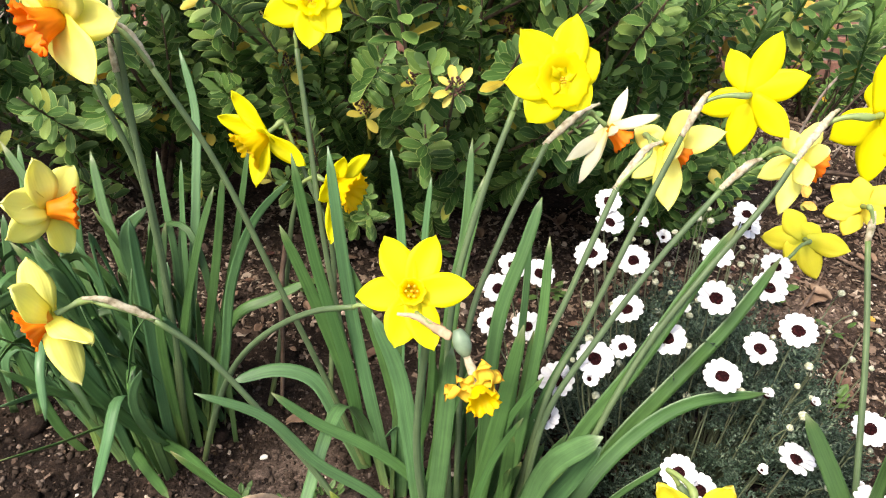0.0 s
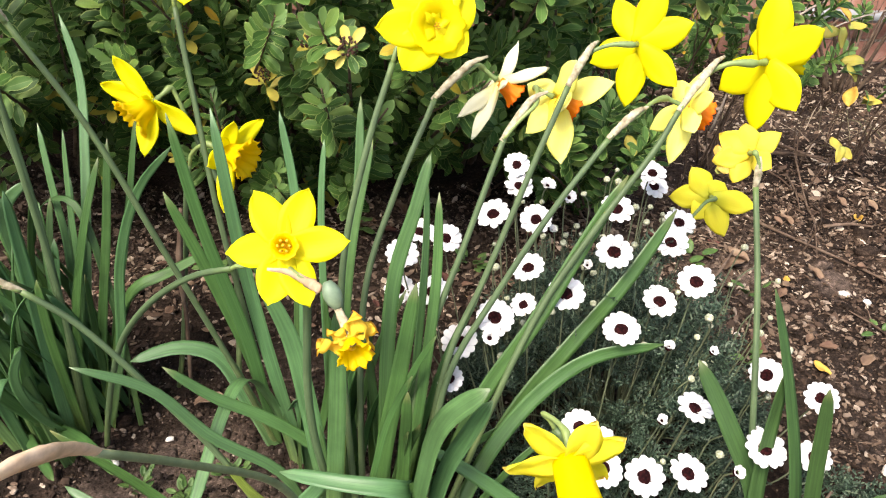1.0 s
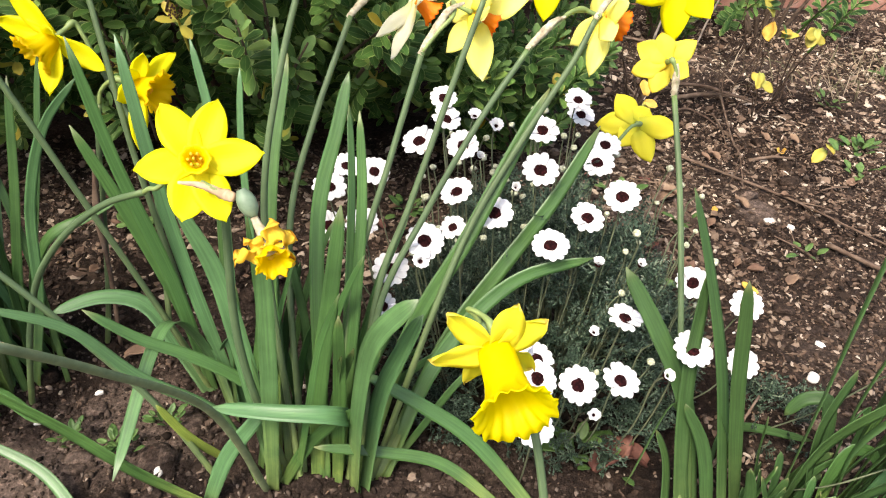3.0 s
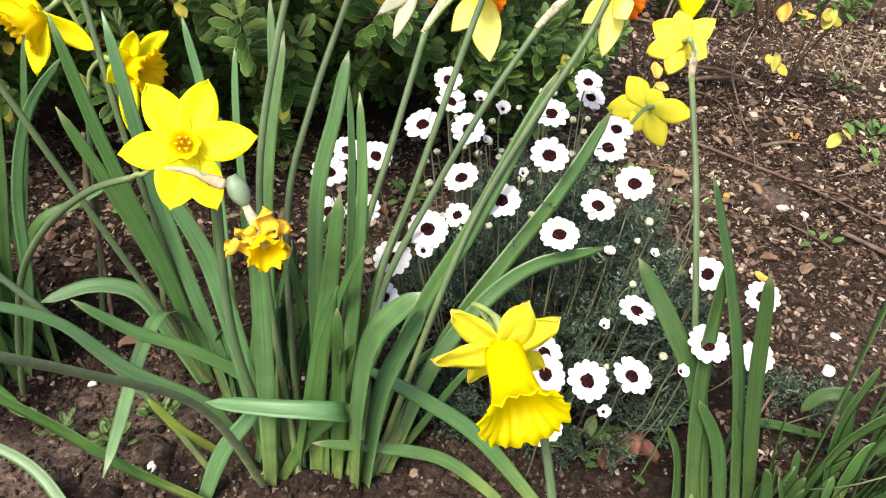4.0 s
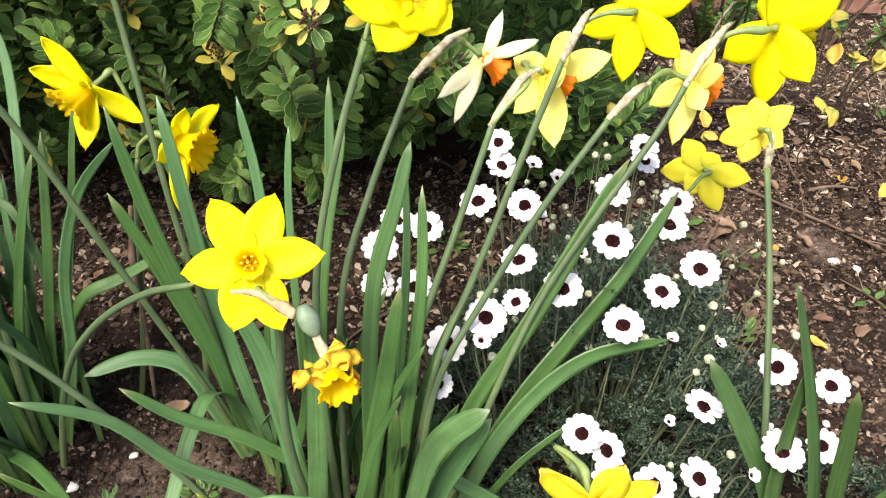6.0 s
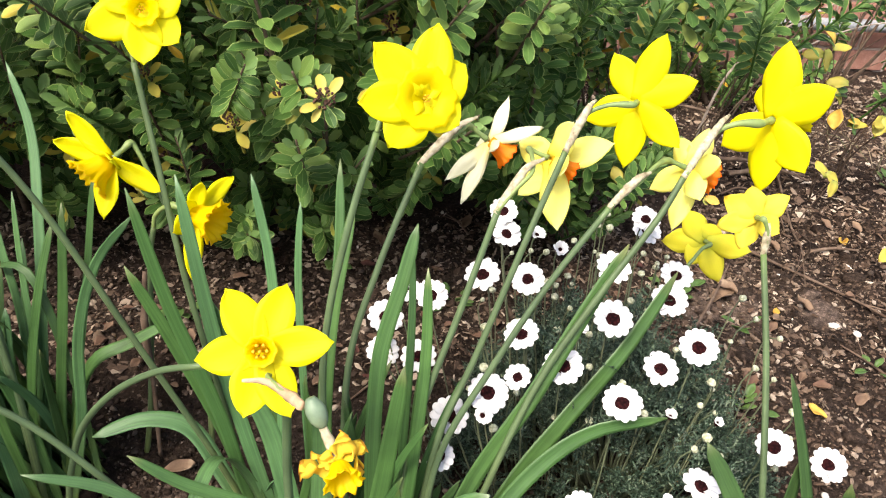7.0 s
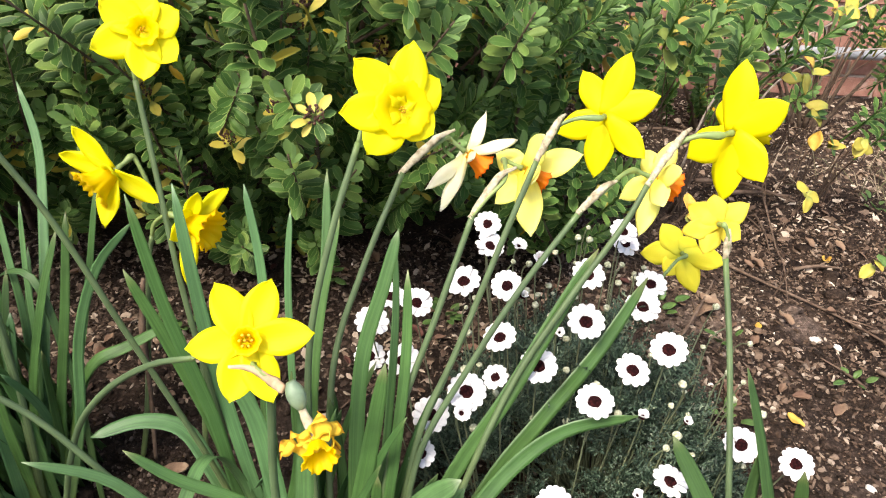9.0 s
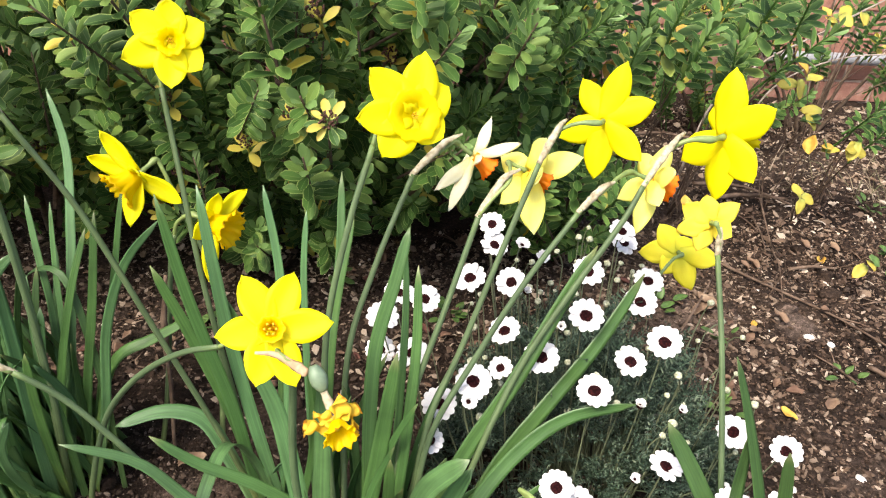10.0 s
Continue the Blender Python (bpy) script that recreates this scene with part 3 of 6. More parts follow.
def petal_mesh(length, width, mat, point=1.0, cup=0.10, wave=0.0, seed=0, nv=13, nu=7, sweep=0.0):
    """A tepal lying along +x, broad in the middle and pointed; z is its inner side."""
    rng = random.Random(seed)
    p1, p2 = rng.uniform(0, 6), rng.uniform(0, 6)
    at, wide = zip(*PETAL_OUTLINE)
    rows = []
    for i in range(nv):
        v = (i / (nv - 1)) ** 0.85
        w = 0.5 * width * float(np.interp(v, at, wide)) ** point
        row = []
        for j in range(nu):
            u = -1 + 2 * j / (nu - 1)
            z = cup * width * (u * u * 0.8 - 0.2) * math.sin(math.pi * min(1, v + 0.15)) + sweep * length * v * v
            z -= 0.035 * width * math.exp(-(u / 0.22) ** 2) * math.sin(math.pi * v)
            z += wave * width * (math.sin(5 * v + p1 + 2.2 * u) * 0.5 + math.sin(9 * v * abs(u) + p2) * 0.4 * abs(u))
            y = u * w * (1 + wave * 0.5 * math.sin(11 * v + p2 + 3 * u))
            row.append((length * (v - 0.04 * u * u * v), y, z))
        rows.append(row)
    return shell("petal", rows, mat, 0.0007)


def corona_mesh(length, mouth, mat, ruffle=0.09, waves=11, flare=1.0, seed=0, nv=12, nu=66, waist=0.42, body=0.72, late=4):
    """The trumpet or cup: a flared, ruffled tube along +z."""
    rng = random.Random(seed)
    ph = rng.uniform(0, 6)
    rows = [[(0.0004 * math.cos(2 * math.pi * j / nu), 0.0004 * math.sin(2 * math.pi * j / nu), 0.0) for j in range(nu)]]
    for i in range(nv):
        v = i / (nv - 1)
        r = 0.5 * mouth * (waist + (body - waist) * v + (1.0 - body) * flare * v ** late)
        row = []
        for j in range(nu):
            a = 2 * math.pi * j / nu
            k = v ** 3 * ruffle
            rr = r * (1 + k * math.sin(waves * a + ph) + 0.5 * k * math.sin(2.7 * waves * a + 2 * ph) + 0.02 * math.cos(6 * a))
            z = length * (v + 0.5 * k * math.cos(waves * a * 1.5 + ph) - 0.06 * flare * v ** 6)
            row.append((rr * math.cos(a), rr * math.sin(a), z))
        rows.append(row)
    return shell("corona", rows, mat, 0.0007, closed=True)


# six stamens round a taller central style, joined in one mesh
def stamens_mesh():
    vs, fs = [], []
    for s in range(7):
        a = 2 * math.pi * s / 6
        r0 = 0.0035 if s < 6 else 0.0
        hgt = 0.013 if s < 6 else 0.017
        cx, cy = r0 * math.cos(a), r0 * math.sin(a)
        for z, r in ((0, 0.0006), (hgt * 0.55, 0.0006), (hgt * 0.62, 0.0013), (hgt * 0.95, 0.0013), (hgt, 0.0005)):
            vs += [(cx * (1 + z * 25) + r * math.cos(b), cy * (1 + z * 25) + r * math.sin(b), z) for b in (0, 1.57, 3.14, 4.71)]
        o = s * 20
        for k in range(4):
            fs += [(o + 4 * k + j, o + 4 * k + (j + 1) % 4, o + 4 * k + 4 + (j + 1) % 4, o + 4 * k + 4 + j) for j in range(4)]
        fs.append((o + 16, o + 17, o + 18, o + 19))
    return mesh_of("pistil", vs, fs, M_ANTHER)


STAMENS = stamens_mesh()
KINDS = {
    # petal material, corona material, petal length, width, corona length, mouth, ruffle, sweep, wave
    "yellow": (M_YELLOW, M_GOLD_TRUMPET, 0.043, 0.029, 0.024, 0.033, 0.12, 0.05, 0.07),
    "star": (M_YELLOW, M_PLAIN_TRUMPET, 0.045, 0.027, 0.026, 0.034, 0.10, 0.02, 0.06),
    "large": (M_YELLOW, M_PLAIN_TRUMPET, 0.042, 0.034, 0.008, 0.026, 0.07, 0.10, 0.05),
    "frilled": (M_YELLOW, M_PLAIN_TRUMPET, 0.042, 0.034, 0.005, 0.042, 0.05, 0.03, 0.04),
    "open": (M_YELLOW, M_TRUMPET, 0.045, 0.027, 0.011, 0.020, 0.05, 0.10, 0.05),
    "long": (M_SUNNY, M_PLAIN_TRUMPET, 0.042, 0.031, 0.052, 0.051, 0.06, 0.03, 0.10),
    "pale_orange": (M_PALE, M_ORANGE, 0.038, 0.025, 0.022, 0.027, 0.09, -0.05, 0.06),
    "cream_orange": (M_CREAM, M_ORANGE, 0.042, 0.022, 0.022, 0.024, 0.08, -0.10, 0.10),
    "big_orange": (M_PALE, M_ORANGE, 0.043, 0.030, 0.020, 0.029, 0.13, -0.02, 0.07),
    "greenish": (M_GREENISH, M_GREENISH, 0.038, 0.026, 0.016, 0.022, 0.08, 0.02, 0.08),
    "faded": (M_FADED, M_FADED, 0.034, 0.026, 0.014, 0.026, 0.10, 0.05, 0.14),
}
MADE = {}


def flower_meshes(kind):
    if kind not in MADE:
        pm, cm, pl, pw, cl, mouth, ruf, sweep, wave = KINDS[kind]
        MADE[kind] = ([petal_mesh(pl, pw, pm, 1.0, 0.12, wave, s, sweep=sweep) for s in range(3)],
                      corona_mesh(cl, mouth, cm, ruf, 9 if mouth < 0.03 else 12, 1.0, len(MADE), **({"waist": 0.45, "body": 0.52, "late": 5} if kind == "long" else {})))
    return MADE[kind]


LABELS = {
    "yellow": "bright yellow trumpet daffodil on a green stem",
    "star": "large bright yellow daffodil turned away from the path",
    "large": "large bright yellow daffodil facing the path",
    "frilled": "large yellow daffodil with wide frilled trumpet facing out",
    "open": "bright yellow star-shaped daffodil with deep throat",
    "long": "yellow trumpet daffodil with ruffled hanging trumpet",
    "pale_orange": "pale yellow daffodil with an orange cup",
    "cream_orange": "cream white daffodil with a small orange cup",
    "big_orange": "pale yellow daffodil with large ruffled orange cup",
    "greenish": "greenish yellow daffodil low among the white daisies",
    "faded": "fading yellow daffodil with browning petal edges",
}


def sheath(stem_top, tip, parent, seed=0, wide=0.0030):
    """The papery spathe that carries on the line of the stem."""
    a, b = np.array(stem_top), np.array(tip)
    d = unit(b - a)
    ln = np.linalg.norm(b - a)
    rng = random.Random(seed)
    bow = np.array((rng.uniform(-0.05, 0.05), rng.uniform(-0.05, 0.05), 0.10)) * ln
    pts = [a - d * 0.003, a + d * ln * 0.35 + bow * 0.7, a + d * ln * 0.7 + bow, b]
    prof = lambda v: wide * (0.78 + 0.45 * math.sin(math.pi * min(1, v * 1.05)) ** 1.2) * (1 - 0.82 * max(0, v - 0.25) ** 1.8)
    part("spathe", tube("spathe", pts, prof, M_SPATHE, n=22, ring=11, crumple=0.17, flat=0.62, seed=seed), parent, "dry papery tan sheath")


def stem_of(pts, parent, r=0.0030):
    part("stem", tube("stem", pts, lambda v: r * (1.12 - 0.25 * v), M_STEM, n=26, ring=9, flat=0.8), parent)


def daffodil(pts, centre, facing, kind, tip=None, seed=0, scale=1.0, r=0.0030, group="daffodils", petals=(), broad=0.65):
    """pts: the stem from the earth to the sheath, whose end is tip; then a bent neck carries the flower at centre.
    petals: the way round the flower, the length, the forward tilt and the roll of each; broad: their width to their length."""
    base = pts[0]
    d = thing("daffodil", base, LABELS[kind], "daffodil", group)
    off = np.array(base)
    loc = [np.array(p) - off for p in pts]
    c, f = np.array(centre) - off, unit(facing)
    stem_of(loc, d, r)
    top = loc[-1]
    back = c - f * 0.020 * scale
    turn = top + 0.72 * (np.array(tip) - off - top) if tip is not None else top + unit(loc[-1] - loc[-2]) * 0.012
    gap = np.linalg.norm(back - turn)
    neck = [top, 0.5 * (top + turn) + (0, 0, 0.0015), turn, 0.55 * turn + 0.45 * back + np.array((0, 0, 0.10 * gap)), back, c - f * 0.012 * scale, c - f * 0.003]
    def girth(v):
        return scale * (0.0018 + 0.0012 * math.exp(-((v - 0.70) / 0.09) ** 2) + 0.0009 * max(0, (v - 0.86) / 0.14))
    fl = part("flower", tube("flower", neck, girth, M_NECK, n=30, ring=10), d, "green neck and ovary")
    if tip is not None:
        sheath(top, np.array(tip) - off, d, seed)
    shapes, corona = flower_meshes(kind)
    long0, wide0 = KINDS[kind][2:4]
    across = unit(np.cross((0, 0, 1), f))
    m0 = Matrix((across, np.cross(f, across), f)).transposed().to_4x4()
    m0.translation = Vector(c)
    rng = random.Random(seed + 17)
    wide = broad * sum(p[1] for p in petals) / len(petals)
    for k, (way, ln, lift, roll) in enumerate(petals):
        m = m0 @ Matrix.Rotation(radians(way), 4, "Z") @ pose(0.001, 0, 0.0006 if k % 2 else -0.0005, roll + rng.uniform(-9, 9), -lift, 0)
        part("petal", shapes[k % 3], fl, m=m @ Matrix.Diagonal((ln / long0, wide * rng.uniform(0.94, 1.06) / wide0, ln / long0, 1)))
    nod = pose(0, 0, 0, -15, 1, 0) if kind == "long" else pose(0, 0, 0)
    part("corona", corona, fl, "ruffled cup of the flower", m0 @ nod @ Matrix.Scale(scale, 4))
    part("pistil", STAMENS, fl, m=m0 @ Matrix.Scale(scale * (0.5 if kind in ("large", "frilled") else 0.9), 4))
    return d


def clump(name, place, label, category, leaves, group="daffodil leaves"):
    """leaves: (points, width, bluish, turn, twist) each; the points are in the world. bluish picks the green, 3 the
    shade-darkened one.
    """
    t = thing(name, place, label, category, group)
    off = np.array(place)
    for pts, w, blue, turn, twist in leaves:
        part("leaf", blade([np.array(p) - off for p in pts], 0.84 * w, (M_LEAF, M_LEAF_BLUE, M_LEAF_YELLOW, M_LEAF_SHADED)[blue], turn, twist), t)
    return t


def filler(rng, place, spread, count, height, lean, width=(0.009, 0.014), turns=(-65, 65), dark=0.0, arch=0.0, blue=0.35):
    """More leaves rising from one clump; dark is the share in the shade-darkened green."""
    out = []
    for _ in range(count):
        a, r = rng.uniform(0, 2 * math.pi), spread * math.sqrt(rng.uniform(0, 1))
        b = np.array((place[0] + r * math.cos(a), place[1] + r * math.sin(a) * 0.7, -0.01))
        h = rng.uniform(*height)
        k = rng.uniform(0.4, 1.0)
        tipv = np.array((lean[0] * h + rng.uniform(-0.30, 0.30) * h, lean[1] * h + rng.uniform(-0.22, 0.18) * h, h))
        line = [b, b + tipv * (0.35, 0.35, 0.40), b + tipv * (0.68, 0.68, 0.76), b + tipv * (1.0 + 0.1 * k, 1.0 + 0.1 * k, 1.0)]
        if rng.random() < arch:
            away = np.array((rng.uniform(-1, 1), rng.uniform(-1.0, 0.2), 0.0)) * 0.28 * h
            line = [b, b + tipv * (0.5, 0.5, 0.60), b + tipv * (0.85, 0.85, 0.90) + 0.35 * away, b + tipv * (1.0, 1.0, 0.86) + away, b + tipv * (1.05, 1.05, 0.66) + 1.5 * away]
        out.append((line,
                    rng.uniform(*width), 3 if rng.random() < dark else int(rng.random() < blue), rng.uniform(*turns), rng.uniform(-50, 50)))
    return out


# ---- the daffodils ----
DEAD_PETALS = [petal_mesh(0.025, 0.017, M_DEAD, 1.0, 0.25, 0.55, s, nv=13, nu=9, sweep=0.05) for s in range(3)]


def withered(base, mid, top, bend, ovary, head):
    """A spent flower hanging from its sheath and swollen green ovary."""
    d = thing("withered_daffodil", base, "withered orange-yellow daffodil head hanging from its stem", "daffodil", "daffodils")
    o = np.array(base)
    b, m, t, k, v, h = (np.array(p) - o for p in (base, mid, top, bend, ovary, head))
    stem_of([b, m, t], d, 0.0036)
    part("spathe", tube("spathe", [k + (-0.012, -0.004, 0.004), k, 0.5 * (k + v), v + (-0.008, 0.001, 0.003)], lambda s: 0.0011 + 0.0034 * s ** 1.1 * (1.0 if s < 0.8 else 2.6 - 2.0 * s), M_SHEATH_PEACH, n=14, ring=9, crumple=0.22, flat=0.6, seed=3), d, "dry papery tan sheath")
    part("flower_stalk", tube("flower_stalk", [t, k + (0.001, 0.006, -0.001), 0.5 * (k + v) + (0, 0.001, 0), v], 0.0015, M_NECK, n=10), d)
    ax = unit(h - v)
    part("ovary", tube("ovary", [v - ax * 0.009, v - ax * 0.003, v + ax * 0.005, v + ax * 0.010], lambda s: 0.0020 + 0.0042 * math.sin(math.pi * min(1, max(0, s * 0.9 + 0.06))), M_OVARY, n=14, ring=12), d, "swollen blue-green seed pod")
    part("flower_tube", tube("flower_tube", [v + ax * 0.010, 0.5 * (v + h), h - ax * 0.004], lambda s: 0.0024 + 0.0022 * s, M_SPATHE, n=8, ring=8, crumple=0.12), d)
    m0 = aim(h - ax * 0.008, unit(0.35 * ax + np.array((0.10, -0.75, 0.22))), 20)
    rng = random.Random(8)
    for q in range(6):
        part("petal", DEAD_PETALS[q % 3], d, m=m0 @ Matrix.Rotation(radians(60 * q + rng.uniform(-12, 12)), 4, "Z") @ pose(0.002, 0, 0.001 * q, rng.uniform(-30, 30), rng.uniform(8, 42), rng.uniform(-20, 20)) @ Matrix.Scale(rng.uniform(0.62, 0.88), 4))
    part("corona", corona_mesh(0.013, 0.025, M_GOLD_TRUMPET, 0.16, 7, 0.3, 6, body=0.80), d, "shrivelled yellow trumpet", m0 @ pose(0, 0, 0.004))


def spent_stem(pts):
    d = thing("spent_daffodil", pts[0], "spent daffodil stem with a tan papery sheath", "daffodil", "daffodils")
    o = np.array(pts[0])
    loc = [np.array(p) - o for p in pts]
    part("stem", tube("stem", loc, lambda v: 0.0037 - 0.0007 * v, M_SPENT_STEM, n=26, ring=12, flat=0.7), d)
    e = unit(loc[-1] - loc[-2])
    tip = [loc[-1] - e * 0.010, loc[-1] + e * 0.018 + (0, 0, 0.0), loc[-1] + e * 0.050 + (0, 0, -0.010), loc[-1] + e * 0.088 + (0, 0, -0.030)]
    part("spathe", tube("spathe", tip, lambda s: 0.0026 + 0.0052 * math.sin(math.pi * min(1, s * 0.72)) ** 2.4 - 0.0030 * s ** 4, M_SHEATH_WARM, n=22, ring=14, crumple=0.09, flat=0.45, seed=5), d, "tan papery sheath")


def bare_stem(pts):
    d = thing("headless_daffodil", pts[0], "tall green daffodil stalk with dry sheath at top", "daffodil", "daffodils")
    o = np.array(pts[0])
    loc = [np.array(p) - o for p in pts]
    stem_of(loc, d, 0.0032)
    e = unit(loc[-1] - loc[-2])
    part("spathe", tube("spathe", [loc[-1] - e * 0.003, loc[-1] + e * 0.012, loc[-1] + e * 0.026], lambda s: 0.0036 * (1 - 0.8 * s ** 2), M_SPATHE, n=8, ring=8, crumple=0.15, seed=int(1000 * pts[-1][0]) % 97), d, "dry papery tan sheath")


daffodil([(-0.041, 0.600, -0.008), (-0.063, 0.623, 0.111), (-0.095, 0.652, 0.267), (-0.113, 0.676, 0.386), (-0.124, 0.691, 0.462)], (-0.104, 0.67, 0.51), (0.17, -0.91, 0.37), 'large', seed=1, petals=((-161, 0.0438, 0, 0), (-94, 0.0405, 0, 0), (-45, 0.0342, 0, 0), (29, 0.033, 0, 0), (89, 0.0359, 0, 0), (143, 0.0392, 0, 0)), broad=0.8)
daffodil([(0.059, 0.464, -0.008), (0.039, 0.529, 0.277), (0.059, 0.558, 0.390), (0.078, 0.575, 0.455)], (0.11, 0.551, 0.49), (0.23, -0.88, 0.41), 'frilled', seed=2, petals=((-133, 0.0407, 0, 0), (-40, 0.0287, 0, 0), (35, 0.0366, 0, 0), (75, 0.0497, 0, 0), (130, 0.0486, 0, 0), (180, 0.0452, 0, 0)), broad=0.74)
daffodil([(-0.100, 0.660, -0.008), (-0.098, 0.690, 0.120), (-0.100, 0.710, 0.240), (-0.138, 0.735, 0.329)], (-0.171, 0.725, 0.357), (-0.64, -0.64, -0.43), 'yellow', seed=3, scale=1.25, petals=((-139, 0.0468, 6, -10), (-63, 0.0552, 48, -58), (-52, 0.0525, -15, -50), (32, 0.0468, 6, 1), (117, 0.055, -2, 50), (145, 0.052, 23, 44)), broad=0.42)
daffodil([(-0.184, 0.700, -0.008), (-0.171, 0.701, 0.057), (-0.152, 0.700, 0.181), (-0.140, 0.699, 0.270), (-0.133, 0.700, 0.300)], (-0.089, 0.681, 0.326), (0.89, -0.44, -0.12), 'yellow', seed=4, scale=1.18, petals=((-175, 0.0322, 6, 27), (-122, 0.0604, 20, 36), (-49, 0.0322, 6, 7), (24, 0.052, 7, -31), (77, 0.0322, 6, -33), (131, 0.0322, 6, -8)), broad=0.46)
daffodil([(-0.235, 0.599, -0.008), (-0.215, 0.581, 0.060), (-0.191, 0.560, 0.130), (-0.158, 0.535, 0.206), (-0.116, 0.512, 0.264), (-0.071, 0.490, 0.304), (-0.038, 0.475, 0.321)], (0.009, 0.446, 0.359), (0.06, -0.81, 0.59), 'open', seed=5, petals=((-173, 0.0395, 0, 0), (-106, 0.0412, 0, 0), (-68, 0.0447, 0, 0), (5, 0.0444, 0, 0), (69, 0.0438, 0, 0), (119, 0.0439, 0, 0)), broad=0.61)
daffodil([(0.061, 0.470, -0.008), (0.057, 0.560, 0.247), (0.081, 0.590, 0.330), (0.114, 0.619, 0.412)], (0.173, 0.653, 0.418), (0.81, -0.11, -0.58), 'cream_orange', tip=(0.159, 0.639, 0.445), seed=7, petals=((-117, 0.0573, 15, -55), (-110, 0.0498, -11, -57), (-35, 0.0285, 6, -28), (40, 0.046, -4, 50), (88, 0.0463, 38, 54), (165, 0.0285, 6, -4)), broad=0.29)
daffodil([(0.092, 0.468, -0.008), (0.114, 0.523, 0.207), (0.145, 0.547, 0.312), (0.171, 0.567, 0.398)], (0.224, 0.636, 0.411), (0.92, -0.11, -0.37), 'pale_orange', tip=(0.207, 0.59, 0.432), seed=8, petals=((-124, 0.0595, 30, -50), (-86, 0.043, -10, -47), (-17, 0.043, -29, 2), (95, 0.0521, 48, 47), (108, 0.043, -3, 46), (172, 0.0387, 6, -12)), broad=0.55)
daffodil([(0.101, 0.468, -0.008), (0.137, 0.534, 0.198), (0.162, 0.552, 0.261), (0.205, 0.585, 0.380), (0.226, 0.601, 0.436)], (0.291, 0.646, 0.46), (0.43, 0.88, -0.2), 'star', tip=(0.255, 0.642, 0.462), seed=9, petals=((-144, 0.0502, 0, 0), (-91, 0.0551, 0, 0), (-31, 0.0436, 0, 0), (53, 0.0436, 0, 0), (101, 0.0569, 0, 0), (150, 0.0488, 0, 0)), broad=0.52)
daffodil([(0.115, 0.464, -0.008), (0.135, 0.524, 0.172), (0.177, 0.546, 0.259), (0.221, 0.564, 0.337), (0.262, 0.576, 0.400)], (0.336, 0.616, 0.415), (0.94, -0.05, -0.33), 'pale_orange', tip=(0.295, 0.594, 0.421), seed=11, petals=((-165, 0.0387, 6, -23), (-114, 0.0519, 7, -42), (-56, 0.043, -9, -29), (11, 0.043, -3, 21), (43, 0.043, 18, 44), (144, 0.0387, 6, 17)), broad=0.48)
daffodil([(0.120, 0.463, -0.008), (0.214, 0.540, 0.239), (0.258, 0.560, 0.318), (0.304, 0.577, 0.393), (0.319, 0.585, 0.424)], (0.407, 0.638, 0.452), (0.74, 0.66, -0.11), 'star', tip=(0.367, 0.635, 0.456), seed=10, scale=1.3, petals=((-139, 0.0503, 0, 0), (-97, 0.0631, 0, 0), (-45, 0.0482, 0, 0), (69, 0.0341, 0, 0), (83, 0.063, 0, 0), (136, 0.0518, 0, 0)), broad=0.62)
daffodil([(0.410, 0.384, -0.008), (0.408, 0.455, 0.134), (0.404, 0.528, 0.276), (0.397, 0.573, 0.360)], (0.393, 0.594, 0.383), (0.16, 0.91, -0.38), 'faded', tip=(0.394, 0.575, 0.388), seed=12, scale=0.95, petals=((-152, 0.023, 0, 0), (-71, 0.0282, 0, 0), (-19, 0.0313, 0, 0), (28, 0.0302, 0, 0), (74, 0.0257, 0, 0), (140, 0.031, 0, 0)), broad=0.7)
daffodil([(0.330, 0.700, -0.008), (0.352, 0.715, 0.120), (0.423, 0.745, 0.234)], (0.467, 0.803, 0.237), (0.2, 0.92, -0.34), 'greenish', seed=13, r=0.0026, scale=1.15, petals=((-174, 0.0538, 0, 0), (-117, 0.0523, 0, 0), (-63, 0.0335, 0, 0), (-7, 0.0494, 0, 0), (49, 0.0435, 0, 0), (125, 0.0223, 0, 0)), broad=0.7)
daffodil([(0.245, 0.255, -0.008), (0.240, 0.265, 0.120), (0.224, 0.305, 0.240), (0.206, 0.325, 0.285), (0.190, 0.335, 0.301)], (0.194, 0.305, 0.304), (0.06, -0.91, -0.41), 'long', seed=14, scale=0.93, petals=((-114, 0.036, 6, 15), (-45, 0.04, -1, -12), (53, 0.04, -2, -19), (78, 0.04, -15, -11), (142, 0.04, -22, 13), (177, 0.04, 3, 22)), broad=0.46)
daffodil([(-0.300, 0.640, -0.008), (-0.330, 0.620, 0.120), (-0.360, 0.610, 0.250), (-0.375, 0.600, 0.315)], (-0.342, 0.593, 0.323), (0.91, 0.41, -0.08), 'big_orange', seed=15, scale=1.25, petals=((-168, 0.05, -38, 30), (-90, 0.05, 17, 46), (-24, 0.045, 6, -3), (41, 0.05, 28, -47), (85, 0.05, -7, -49), (143, 0.05, -41, -9)), broad=0.66)
daffodil([(-0.014, 0.475, -0.008), (-0.066, 0.485, 0.100), (-0.108, 0.485, 0.169), (-0.170, 0.482, 0.261), (-0.200, 0.475, 0.294)], (-0.272, 0.456, 0.305), (-0.72, -0.66, -0.24), 'big_orange', tip=(-0.247, 0.46, 0.322), seed=16, scale=1.12, petals=((-173, 0.0486, 6, -37), (-132, 0.0486, 6, 23), (-51, 0.0579, 10, 55), (-5, 0.054, -14, 53), (71, 0.054, 15, -35), (146, 0.054, -7, -52)), broad=0.52)
